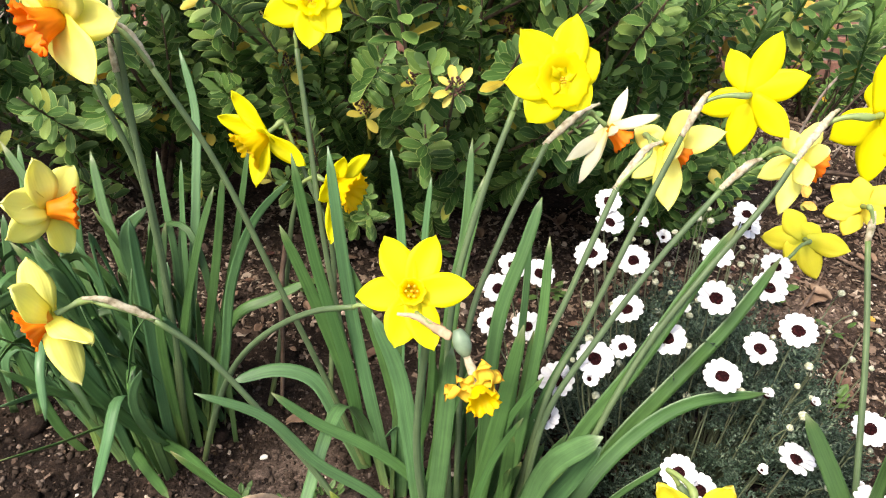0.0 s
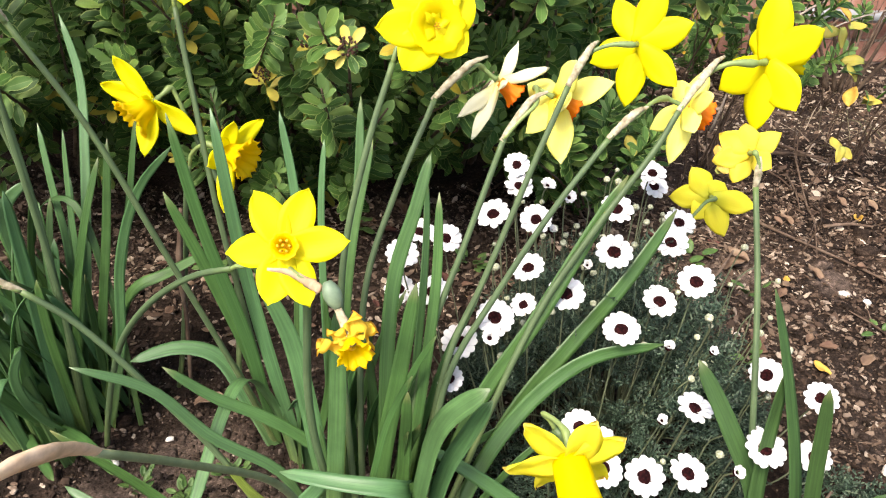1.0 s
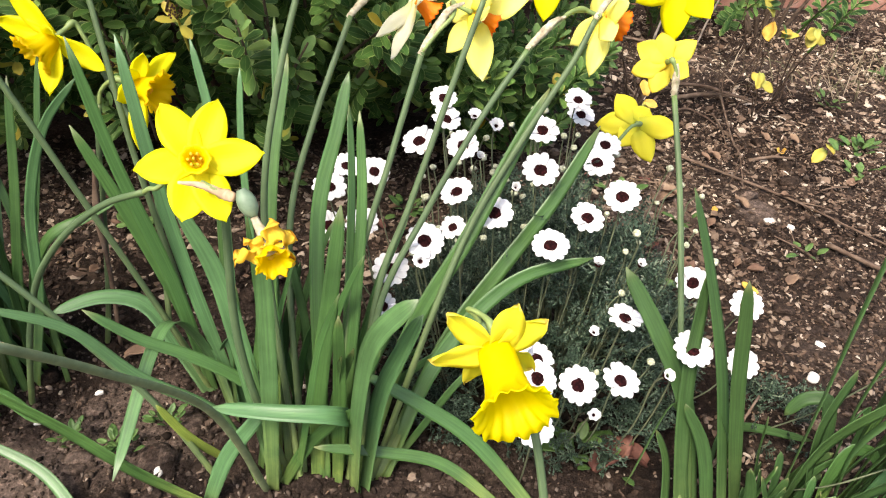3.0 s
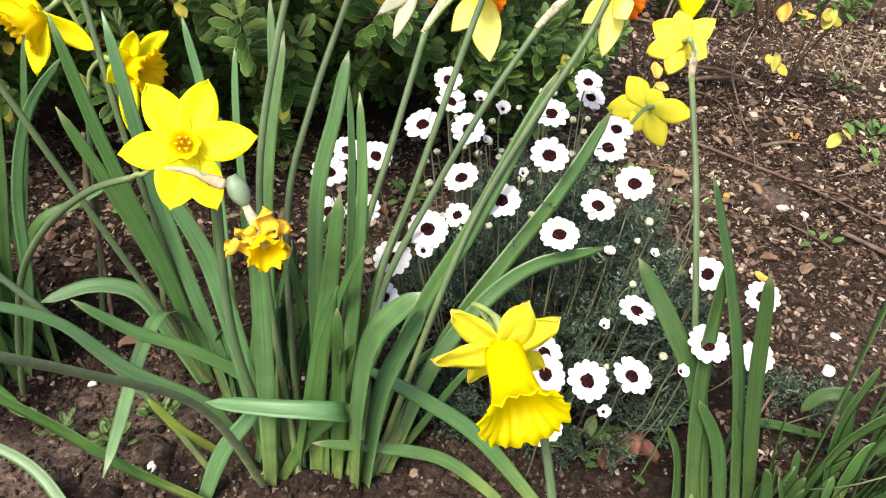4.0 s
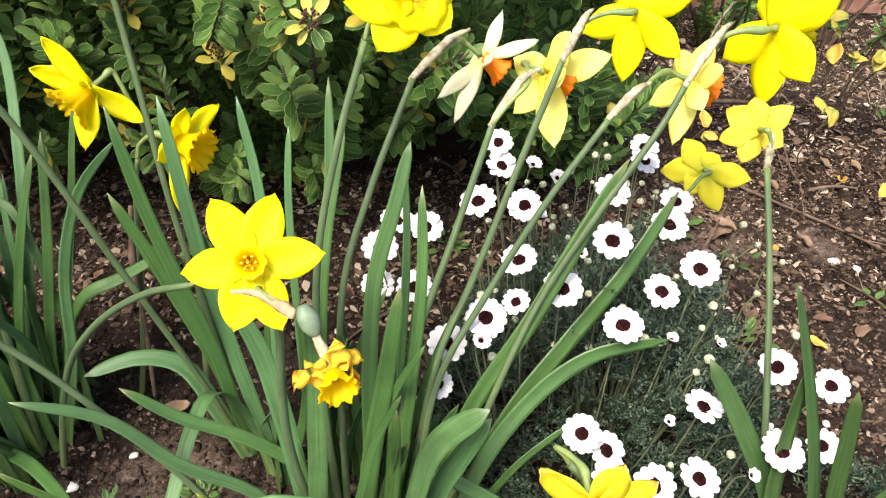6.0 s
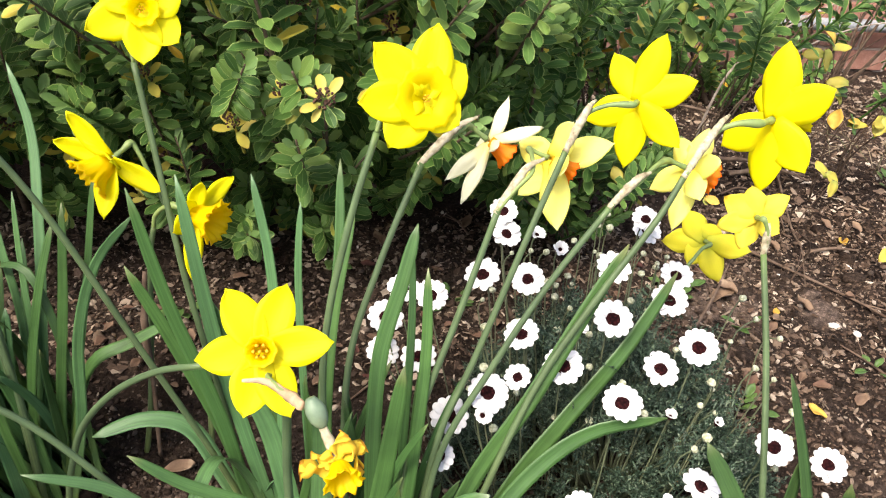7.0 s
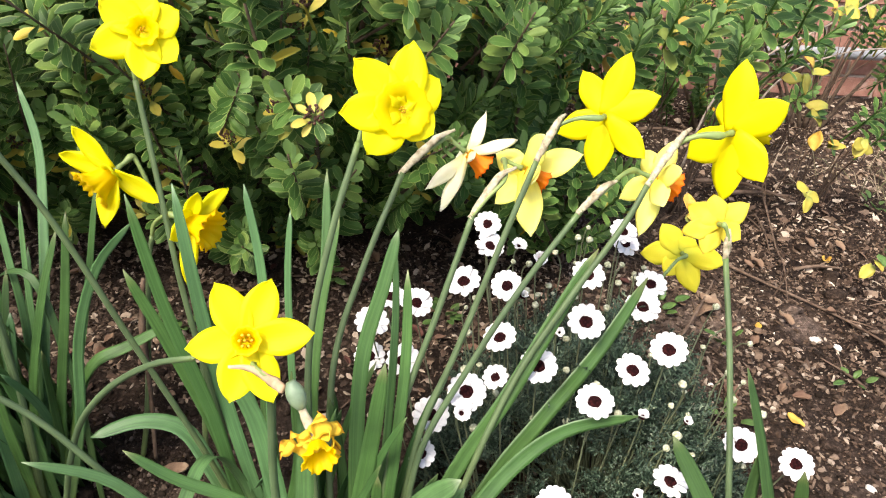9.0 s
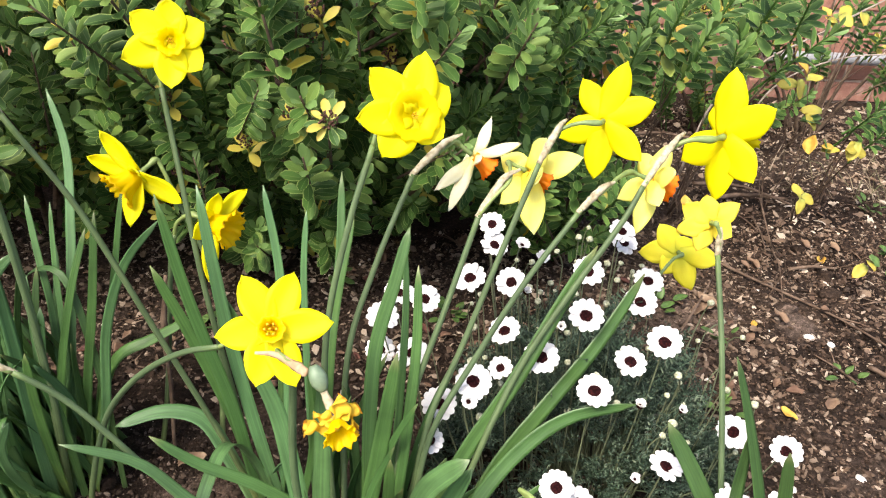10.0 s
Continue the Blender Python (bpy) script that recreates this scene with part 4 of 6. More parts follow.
daffodil([(-0.041, 0.600, -0.008), (-0.074, 0.596, 0.101), (-0.125, 0.588, 0.250), (-0.174, 0.580, 0.390), (-0.213, 0.570, 0.473)], (-0.271, 0.554, 0.512), (-0.58, -0.78, -0.22), 'big_orange', tip=(-0.232, 0.56, 0.51), seed=17, scale=1.35, petals=((-115, 0.0504, 6, -26), (-49, 0.056, 10, -35), (3, 0.056, -19, -9), (46, 0.056, 0, 18), (112, 0.0504, 6, 35), (178, 0.0504, 6, 13)), broad=0.66)
withered((0.045, 0.485, -0.008), (0.018, 0.462, 0.181), (0.022, 0.452, 0.330), (0.013, 0.424, 0.353), (0.047, 0.396, 0.355), (0.063, 0.380, 0.322))
spent_stem([(0.026, 0.469, -0.008), (0.010, 0.365, 0.210), (-0.019, 0.285, 0.318), (-0.037, 0.235, 0.379)])
bare_stem([(-0.258, 0.610, -0.008), (-0.253, 0.613, 0.194), (-0.256, 0.611, 0.345), (-0.279, 0.600, 0.450)])
bare_stem([(-0.258, 0.610, -0.008), (-0.249, 0.610, 0.197), (-0.250, 0.606, 0.348), (-0.257, 0.600, 0.461)])
bare_stem([(-0.258, 0.610, -0.008), (-0.249, 0.610, 0.168), (-0.252, 0.603, 0.394), (-0.252, 0.600, 0.494)])
centre_leaves = []
centre_leaves.append(([(-0.010, 0.560, -0.008), (-0.014, 0.635, 0.288), (-0.029, 0.656, 0.380)], 0.012, 1, 10, 0))
centre_leaves.append(([(0.020, 0.580, -0.008), (0.008, 0.645, 0.282), (0.011, 0.662, 0.351)], 0.009, 1, 10, 0))
centre_leaves.append(([(0.048, 0.471, -0.008), (0.038, 0.576, 0.251), (0.047, 0.605, 0.319), (0.048, 0.640, 0.404)], 0.012, 0, 0, 0))
centre_leaves.append(([(0.036, 0.472, -0.008), (0.042, 0.563, 0.275), (0.061, 0.600, 0.385)], 0.016, 0, 20, 0))
centre_leaves.append(([(0.081, 0.466, -0.008), (0.083, 0.550, 0.261), (0.101, 0.571, 0.330), (0.112, 0.585, 0.375)], 0.016, 0, 0, 10))
centre_leaves.append(([(0.092, 0.462, -0.008), (0.116, 0.520, 0.211), (0.121, 0.539, 0.282), (0.120, 0.558, 0.351)], 0.012, 0, 10, 0))
centre_leaves.append(([(0.092, 0.468, -0.008), (0.109, 0.579, 0.199), (0.112, 0.614, 0.265), (0.111, 0.645, 0.323)], 0.01, 0, -20, 0))
centre_leaves.append(([(0.109, 0.460, -0.008), (0.162, 0.516, 0.145), (0.214, 0.541, 0.232), (0.255, 0.564, 0.309), (0.285, 0.580, 0.363)], 0.018, 0, -10, 15))
centre_leaves.append(([(0.120, 0.460, -0.008), (0.207, 0.534, 0.133), (0.254, 0.560, 0.188), (0.306, 0.587, 0.249), (0.351, 0.618, 0.312)], 0.019, 0, 0, -15))
centre_leaves.append(([(0.132, 0.463, -0.008), (0.183, 0.511, 0.100), (0.233, 0.532, 0.163), (0.275, 0.538, 0.195), (0.334, 0.531, 0.217)], 0.018, 0, 20, -30))
centre_leaves.append(([(0.109, 0.457, -0.008), (0.116, 0.438, 0.137), (0.129, 0.424, 0.218), (0.159, 0.411, 0.264)], 0.026, 1, 60, 0))
centre_leaves.append(([(0.118, 0.457, -0.008), (0.135, 0.443, 0.144), (0.151, 0.436, 0.195), (0.165, 0.430, 0.235)], 0.02, 1, 45, 0))
centre_leaves.append(([(0.020, 0.473, -0.008), (-0.013, 0.490, 0.077), (-0.074, 0.479, 0.140), (-0.118, 0.475, 0.197), (-0.169, 0.457, 0.235)], 0.012, 1, -40, 0))
centre_leaves.append(([(-0.035, 0.583, -0.008), (-0.077, 0.619, 0.053), (-0.112, 0.641, 0.097), (-0.151, 0.639, 0.109), (-0.198, 0.620, 0.104)], 0.022, 1, -35, 0))
centre_leaves.append(([(-0.013, 0.557, -0.008), (-0.041, 0.591, 0.068), (-0.066, 0.567, 0.128), (-0.091, 0.420, 0.078)], 0.018, 1, -145, 0))
centre_leaves.append(([(0.068, 0.505, -0.008), (0.014, 0.529, 0.071), (-0.037, 0.532, 0.112), (-0.085, 0.529, 0.141), (-0.127, 0.530, 0.175)], 0.014, 0, -30, 0))
centre_leaves.append(([(0.115, 0.447, -0.008), (0.106, 0.482, 0.063), (0.096, 0.442, 0.118), (0.047, 0.442, 0.125), (-0.012, 0.460, 0.118)], 0.02, 1, -90, 0))
centre_leaves.append(([(0.092, 0.468, -0.008), (0.098, 0.469, 0.121), (0.099, 0.470, 0.206)], 0.015, 0, 10, 0))
centre_leaves.append(([(0.031, 0.465, -0.008), (0.038, 0.468, 0.139), (0.041, 0.469, 0.226), (0.042, 0.470, 0.292)], 0.019, 1, 10, 0))
centre_leaves.append(([(0.073, 0.470, -0.008), (0.078, 0.489, 0.103), (0.091, 0.505, 0.197), (0.103, 0.520, 0.283)], 0.019, 0, 0, 0))
centre_leaves.append(([(-0.001, 0.556, -0.008), (-0.002, 0.556, 0.058), (-0.010, 0.553, 0.118), (-0.019, 0.550, 0.106)], 0.018, 1, -10, 0))
centre_leaves.append(([(-0.041, 0.600, -0.008), (-0.061, 0.605, 0.111), (-0.098, 0.603, 0.237), (-0.127, 0.600, 0.320)], 0.016, 0, 0, 0))
centre_leaves.append(([(-0.041, 0.600, -0.008), (-0.049, 0.598, 0.054), (-0.064, 0.593, 0.164), (-0.090, 0.584, 0.289), (-0.107, 0.579, 0.403)], 0.015, 0, 0, 0))
centre_leaves.append(([(-0.010, 0.582, -0.008), (-0.037, 0.594, 0.104), (-0.063, 0.609, 0.233), (-0.085, 0.630, 0.390)], 0.017, 1, 10, 0))
centre_leaves.append(([(0.011, 0.564, -0.008), (-0.017, 0.595, 0.133), (-0.052, 0.613, 0.237), (-0.080, 0.620, 0.294)], 0.014, 0, 0, 0))
centre_leaves.append(([(-0.006, 0.573, -0.008), (0.023, 0.546, 0.141), (0.026, 0.520, 0.273)], 0.012, 0, 30, 0))
centre_leaves.append(([(0.036, 0.472, -0.008), (0.009, 0.503, 0.163), (-0.006, 0.514, 0.230), (-0.029, 0.520, 0.284)], 0.02, 1, 0, 0))
left_leaves = []
left_leaves.append(([(-0.258, 0.610, -0.008), (-0.259, 0.681, 0.145), (-0.259, 0.744, 0.282), (-0.263, 0.779, 0.363), (-0.281, 0.800, 0.423)], 0.013, 1, 0, 0))
left_leaves.append(([(-0.258, 0.610, -0.008), (-0.311, 0.672, 0.147), (-0.352, 0.710, 0.248), (-0.372, 0.740, 0.318)], 0.016, 0, 0, 0))
left_leaves.append(([(-0.239, 0.621, -0.008), (-0.206, 0.623, 0.122), (-0.187, 0.623, 0.235), (-0.159, 0.626, 0.309), (-0.124, 0.630, 0.352)], 0.012, 1, -30, 0))
left_leaves.append(([(-0.258, 0.610, -0.008), (-0.268, 0.683, 0.205), (-0.279, 0.702, 0.272), (-0.288, 0.720, 0.332)], 0.01, 1, 0, 0))
left_leaves.append(([(-0.258, 0.610, -0.008), (-0.251, 0.657, 0.163), (-0.254, 0.682, 0.264), (-0.254, 0.700, 0.334)], 0.01, 1, 20, 0))
left_leaves.append(([(-0.258, 0.610, -0.008), (-0.253, 0.638, 0.145), (-0.234, 0.663, 0.249), (-0.215, 0.680, 0.315)], 0.013, 0, 20, 0))
left_leaves.append(([(-0.258, 0.610, -0.008), (-0.276, 0.621, 0.093), (-0.294, 0.636, 0.218), (-0.299, 0.645, 0.274), (-0.279, 0.660, 0.297)], 0.018, 1, -20, 0))
left_leaves.append(([(-0.239, 0.621, -0.008), (-0.232, 0.640, 0.114), (-0.214, 0.664, 0.243), (-0.203, 0.680, 0.335)], 0.012, 0, 0, 0))
left_leaves.append(([(-0.234, 0.617, -0.008), (-0.223, 0.649, 0.107), (-0.200, 0.692, 0.249), (-0.187, 0.720, 0.345)], 0.014, 0, 30, 0))
left_leaves.append(([(-0.239, 0.621, -0.008), (-0.195, 0.650, 0.173), (-0.157, 0.656, 0.195), (-0.115, 0.660, 0.219)], 0.016, 0, 30, 0))
left_leaves.append(([(-0.258, 0.610, -0.008), (-0.307, 0.639, 0.066), (-0.374, 0.686, 0.179), (-0.436, 0.722, 0.272), (-0.472, 0.740, 0.323)], 0.016, 0, 0, 0))
left_leaves.append(([(-0.258, 0.610, -0.008), (-0.281, 0.614, 0.039), (-0.327, 0.619, 0.130), (-0.372, 0.622, 0.214), (-0.406, 0.620, 0.267)], 0.016, 0, 0, 0))
left_leaves.append(([(-0.258, 0.610, -0.008), (-0.295, 0.642, 0.107), (-0.333, 0.662, 0.198), (-0.373, 0.660, 0.246)], 0.016, 0, 20, 0))
left_leaves.append(([(-0.258, 0.610, -0.008), (-0.314, 0.576, 0.097), (-0.352, 0.542, 0.147), (-0.380, 0.520, 0.188)], 0.018, 0, 20, 0))
left_leaves.append(([(-0.258, 0.610, -0.008), (-0.291, 0.554, 0.104), (-0.310, 0.517, 0.207), (-0.318, 0.500, 0.270)], 0.015, 0, -20, 0))
left_leaves.append(([(-0.258, 0.610, -0.008), (-0.299, 0.606, 0.035), (-0.350, 0.599, 0.089), (-0.386, 0.579, 0.107), (-0.417, 0.550, 0.111)], 0.016, 1, 30, 0))
left_leaves.append(([(-0.258, 0.610, -0.008), (-0.281, 0.569, 0.090), (-0.286, 0.543, 0.143), (-0.281, 0.495, 0.124), (-0.268, 0.440, 0.118)], 0.017, 1, 0, 0))
left_leaves.append(([(-0.258, 0.610, -0.008), (-0.286, 0.606, 0.028), (-0.323, 0.584, 0.062), (-0.361, 0.539, 0.075), (-0.394, 0.500, 0.088)], 0.012, 0, 30, 0))
left_leaves.append(([(-0.347, 0.677, -0.008), (-0.320, 0.633, 0.008), (-0.227, 0.544, 0.064), (-0.153, 0.460, 0.108)], 0.015, 0, 20, 0))
left_leaves.append(([(-0.258, 0.610, -0.008), (-0.267, 0.550, 0.094), (-0.259, 0.523, 0.166), (-0.244, 0.520, 0.200)], 0.012, 1, 0, 0))
left_leaves.append(([(-0.258, 0.610, -0.008), (-0.275, 0.617, 0.045), (-0.309, 0.629, 0.147), (-0.353, 0.640, 0.266)], 0.013, 1, 0, 0))
left_leaves.append(([(-0.367, 0.599, -0.008), (-0.385, 0.587, 0.046), (-0.402, 0.581, 0.146), (-0.410, 0.580, 0.204)], 0.014, 0, 0, 0))
left_leaves.append(([(-0.342, 0.602, -0.008), (-0.371, 0.620, 0.068), (-0.393, 0.649, 0.156), (-0.418, 0.680, 0.252)], 0.014, 1, 0, 0))
left_leaves.append(([(-0.258, 0.610, -0.008), (-0.252, 0.589, 0.090), (-0.245, 0.571, 0.183), (-0.237, 0.560, 0.247)], 0.015, 0, 10, 0))
left_leaves.append(([(-0.344, 0.638, -0.008), (-0.399, 0.709, -0.055), (-0.277, 0.543, 0.051), (-0.204, 0.450, 0.113)], 0.015, 0, 20, 0))
# nearly all in green 3, so this clump's shade is painted into its leaves
right_leaves = []
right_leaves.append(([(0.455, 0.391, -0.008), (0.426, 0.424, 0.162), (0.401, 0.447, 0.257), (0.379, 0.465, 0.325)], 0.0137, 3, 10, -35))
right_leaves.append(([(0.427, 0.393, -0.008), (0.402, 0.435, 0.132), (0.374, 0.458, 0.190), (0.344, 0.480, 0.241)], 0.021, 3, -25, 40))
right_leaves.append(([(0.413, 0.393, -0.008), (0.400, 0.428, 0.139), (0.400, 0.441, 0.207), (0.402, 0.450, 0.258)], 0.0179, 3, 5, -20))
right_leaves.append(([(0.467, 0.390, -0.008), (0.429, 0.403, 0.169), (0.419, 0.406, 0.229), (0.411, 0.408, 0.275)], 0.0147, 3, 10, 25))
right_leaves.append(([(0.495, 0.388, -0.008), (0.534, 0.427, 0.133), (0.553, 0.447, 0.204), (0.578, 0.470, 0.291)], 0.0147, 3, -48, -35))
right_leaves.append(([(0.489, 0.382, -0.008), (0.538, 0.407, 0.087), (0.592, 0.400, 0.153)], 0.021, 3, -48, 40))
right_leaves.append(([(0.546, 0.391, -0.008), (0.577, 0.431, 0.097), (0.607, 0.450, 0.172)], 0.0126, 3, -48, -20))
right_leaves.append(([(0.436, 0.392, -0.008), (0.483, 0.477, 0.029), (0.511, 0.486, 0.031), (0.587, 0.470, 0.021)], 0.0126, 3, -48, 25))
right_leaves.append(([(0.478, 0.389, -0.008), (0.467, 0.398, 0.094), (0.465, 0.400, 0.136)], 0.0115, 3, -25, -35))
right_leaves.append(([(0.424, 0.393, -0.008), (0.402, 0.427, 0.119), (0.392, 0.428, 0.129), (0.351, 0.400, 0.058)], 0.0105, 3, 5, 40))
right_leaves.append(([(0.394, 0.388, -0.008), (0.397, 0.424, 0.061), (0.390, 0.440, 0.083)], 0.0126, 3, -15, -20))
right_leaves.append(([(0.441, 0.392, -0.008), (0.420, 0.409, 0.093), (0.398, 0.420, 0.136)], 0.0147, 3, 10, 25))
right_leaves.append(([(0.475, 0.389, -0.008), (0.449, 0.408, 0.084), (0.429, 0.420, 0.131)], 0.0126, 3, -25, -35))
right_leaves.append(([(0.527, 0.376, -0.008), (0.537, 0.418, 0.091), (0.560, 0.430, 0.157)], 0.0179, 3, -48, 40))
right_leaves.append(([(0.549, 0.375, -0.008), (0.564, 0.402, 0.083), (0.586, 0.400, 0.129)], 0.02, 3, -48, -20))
near_leaves = []
near_leaves.append(([(0.285, 0.422, -0.008), (0.218, 0.458, 0.066), (0.169, 0.472, 0.100), (0.119, 0.482, 0.130)], 0.017, 0, 0, 0))
near_leaves.append(([(0.257, 0.424, -0.008), (0.192, 0.452, 0.039), (0.137, 0.455, 0.056), (0.073, 0.453, 0.070)], 0.014, 0, 0, 0))
near_leaves.append(([(0.036, 0.472, -0.008), (0.073, 0.466, 0.067), (0.116, 0.451, 0.120)], 0.014, 0, 0, 0))
near_leaves.append(([(-0.005, 0.446, -0.008), (-0.083, 0.446, 0.062), (-0.133, 0.451, 0.112), (-0.196, 0.453, 0.170)], 0.019, 0, 40, 0))
near_leaves.append(([(-0.111, 0.410, -0.008), (-0.171, 0.472, 0.030), (-0.227, 0.498, 0.050)], 0.013, 1, 0, 0))
near_leaves.append(([(-0.031, 0.449, -0.008), (-0.007, 0.465, 0.050), (0.015, 0.471, 0.080), (0.032, 0.476, 0.100)], 0.018, 1, 0, 0))
near_leaves.append(([(-0.006, 0.505, -0.008), (-0.042, 0.481, 0.062), (-0.061, 0.470, 0.114)], 0.01, 2, 0, 0))
grow = random.Random(41)
centre_leaves += filler(grow, (0.05, 0.52), 0.075, 20, (0.16, 0.28), (0.05, 0.05), dark=0.5)
centre_leaves += filler(grow, (0.10, 0.50), 0.05, 6, (0.09, 0.16), (0.55, 0.1), dark=0.5)
left_leaves += filler(grow, (-0.26, 0.64), 0.06, 16, (0.18, 0.32), (-0.1, 0.1), (0.008, 0.013), dark=0.3, arch=0.3)
left_leaves += filler(grow, (-0.30, 0.66), 0.09, 20, (0.12, 0.26), (-0.65, -0.05), dark=0.25, arch=0.5, blue=0.7)
left_leaves += filler(grow, (-0.29, 0.60), 0.06, 30, (0.17, 0.33), (-0.22, 0.06), (0.011, 0.017), dark=0.2, arch=0.45, blue=0.7)
left_leaves += filler(grow, (-0.50, 0.72), 0.12, 34, (0.16, 0.32), (-0.15, 0.05), (0.010, 0.015), dark=0.1, arch=0.35, blue=0.7)
left_leaves += filler(grow, (-0.30, 0.68), 0.09, 26, (0.14, 0.27), (-0.2, -0.25), (0.010, 0.015), dark=0.15, arch=0.45, blue=0.7)
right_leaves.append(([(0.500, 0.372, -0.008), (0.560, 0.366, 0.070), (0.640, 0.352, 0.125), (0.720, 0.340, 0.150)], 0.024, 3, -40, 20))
right_leaves.append(([(0.560, 0.400, -0.008), (0.610, 0.410, 0.060), (0.680, 0.420, 0.100)], 0.018, 0, -45, 15))
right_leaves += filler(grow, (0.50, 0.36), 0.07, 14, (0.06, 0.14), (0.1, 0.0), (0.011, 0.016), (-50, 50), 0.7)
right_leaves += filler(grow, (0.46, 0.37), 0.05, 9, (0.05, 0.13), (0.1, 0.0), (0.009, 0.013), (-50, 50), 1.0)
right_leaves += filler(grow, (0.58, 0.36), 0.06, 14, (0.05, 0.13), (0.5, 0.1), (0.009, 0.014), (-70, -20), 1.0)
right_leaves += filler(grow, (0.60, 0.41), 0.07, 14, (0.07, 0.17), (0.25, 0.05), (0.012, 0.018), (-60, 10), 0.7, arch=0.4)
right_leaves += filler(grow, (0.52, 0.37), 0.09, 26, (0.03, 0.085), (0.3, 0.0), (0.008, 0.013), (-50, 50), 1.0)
clump("daffodil_clump", (0.05, 0.50, 0.0), "clump of strap-shaped blue-green daffodil leaves", "daffodil leaves", centre_leaves)
clump("daffodil_clump", (-0.26, 0.62, 0.0), "dense clump of dark green arching daffodil leaves", "daffodil leaves", left_leaves)
clump("daffodil_clump", (0.46, 0.42, 0.0), "upright clump of green daffodil leaves beside white daisies", "daffodil leaves", right_leaves)
clump("daffodil_clump", (0.15, 0.40, 0.0), "long daffodil leaves lying low over bare earth", "daffodil leaves", near_leaves)


# ---- the white daisies ----
def ray_mesh(seed):
    rng = random.Random(seed)
    rows = []
    for i in range(7):
        v = i / 6
        w = 0.0043 * (0.50 + 0.45 * math.sin(math.pi * min(1.0, 0.15 + 0.62 * v))) * (1 if v < 1 else 0.55)
        rows.append([(0.0045 + 0.0128 * v - 0.0006 * u * u * v, u * w, 0.0012 * math.sin(2.2 * v) + 0.0016 * v + 0.0006 * (u * u) * rng.uniform(0.5, 1.5)) for u in (-1, -0.5, 0, 0.5, 1)])
    return shell("ray_petal", rows, M_WHITE, 0.0005)


RAYS = [ray_mesh(s) for s in range(4)]


def dome_mesh(name, r, h, mat, rings=6, seg=16, knobs=0.0, seed=0):
    rng = random.Random(seed)
    vs, fs = [], []
    for i in range(rings + 1):
        a = 0.5 * math.pi * i / rings
        for j in range(seg):
            b = 2 * math.pi * j / seg
            k = 1 + knobs * rng.uniform(-1, 1)
            vs.append((r * math.cos(a) * math.cos(b) * k, r * math.cos(a) * math.sin(b) * k, h * math.sin(a) * k))
    for i in range(rings):
        for j in range(seg):
            a, b = i * seg + j, i * seg + (j + 1) % seg
            fs.append((a, b, b + seg, a + seg))
    fs.append(tuple(range(seg))[::-1])
    return mesh_of(name, vs, fs, mat)


DISC = dome_mesh("disc", 0.0067, 0.0030, M_DISC, 6, 18, 0.07)
def ball_mesh(name, r, mat, squash=1.0, seed=0):
    rng = random.Random(seed)
    bm = bmesh.new()
    bmesh.ops.create_icosphere(bm, subdivisions=2, radius=r)
    for v in bm.verts:
        v.co = v.co * (1 + rng.uniform(-0.16, 0.16))
        v.co.z *= squash
    me = bpy.data.meshes.new(name)
    bm.to_mesh(me)
    bm.free()
    me.polygons.foreach_set("use_smooth", np.ones(len(me.polygons), dtype=bool))
    me.materials.append(mat)
    return me


BUDS = [ball_mesh("bud_head", 0.0037, M_BUD, 0.85, s) for s in range(3)]
PLANT_AT = np.array((0.30, 0.60, 0.0))
daisy_plant = thing("daisy_plant", PLANT_AT, "bushy white daisy plant with dark-centred flowers", "daisy plant")
pick = random.Random(77)


def root_for(p, reach=0.5):
    """Where a stalk leaves the mound."""
    return np.array((PLANT_AT[0] + (p[0] - PLANT_AT[0]) * reach, PLANT_AT[1] + (p[1] - PLANT_AT[1]) * reach, 0.01))


def stalk_to(p, facing, r=0.0009):
    p, f = np.array(p), unit(facing)
    b = root_for(p, pick.uniform(0.55, 0.8))
    e = p - f * 0.002
    m = 0.45 * b + 0.55 * e + np.array((0, 0, -0.01))
    return tube("stalk", [q - PLANT_AT for q in (b, m, e - f * 0.02, e)], r, M_DSTALK, n=10, ring=5)


def daisy(p, size=1.0, shut=0.0):
    f = unit((pick.gauss(-0.05, 0.15), pick.gauss(-0.50, 0.14), 0.85))
    flower = part("daisy", stalk_to(p, f), daisy_plant, "white daisy with dark maroon centre")
    m = aim(np.array(p) - PLANT_AT, f, pick.uniform(0, 360)) @ Matrix.Scale(size * pick.uniform(0.96, 1.06), 4)
    count = pick.choice((12, 13, 14))
    for k in range(count):
        part("ray_petal", RAYS[k % 4], flower, m=m @ Matrix.Rotation(2 * math.pi * k / count + pick.uniform(-0.06, 0.06), 4, "Z") @ pose(0, 0, 0.0003 * (k % 2), pick.uniform(-9, 9), pick.uniform(-7, 9) - shut, 0))
    part("disc", DISC, flower, "dark maroon disc", m)


daisy((0.224, 0.817, 0.263))
daisy((0.226, 0.797, 0.244))
daisy((0.181, 0.662, 0.276))
daisy((0.226, 0.665, 0.270))
daisy((0.290, 0.591, 0.278))
daisy((0.243, 0.561, 0.249))
daisy((0.214, 0.607, 0.247))
daisy((0.178, 0.553, 0.225))
daisy((0.206, 0.567, 0.231), 0.7)
daisy((0.294, 0.539, 0.226))
daisy((0.338, 0.575, 0.234))
daisy((0.373, 0.584, 0.252))
daisy((0.368, 0.653, 0.255))
daisy((0.392, 0.701, 0.253))
daisy((0.305, 0.655, 0.291))
daisy((0.382, 0.788, 0.272))
daisy((0.396, 0.811, 0.244))
daisy((0.148, 0.564, 0.187))
daisy((0.139, 0.542, 0.160), 0.8)
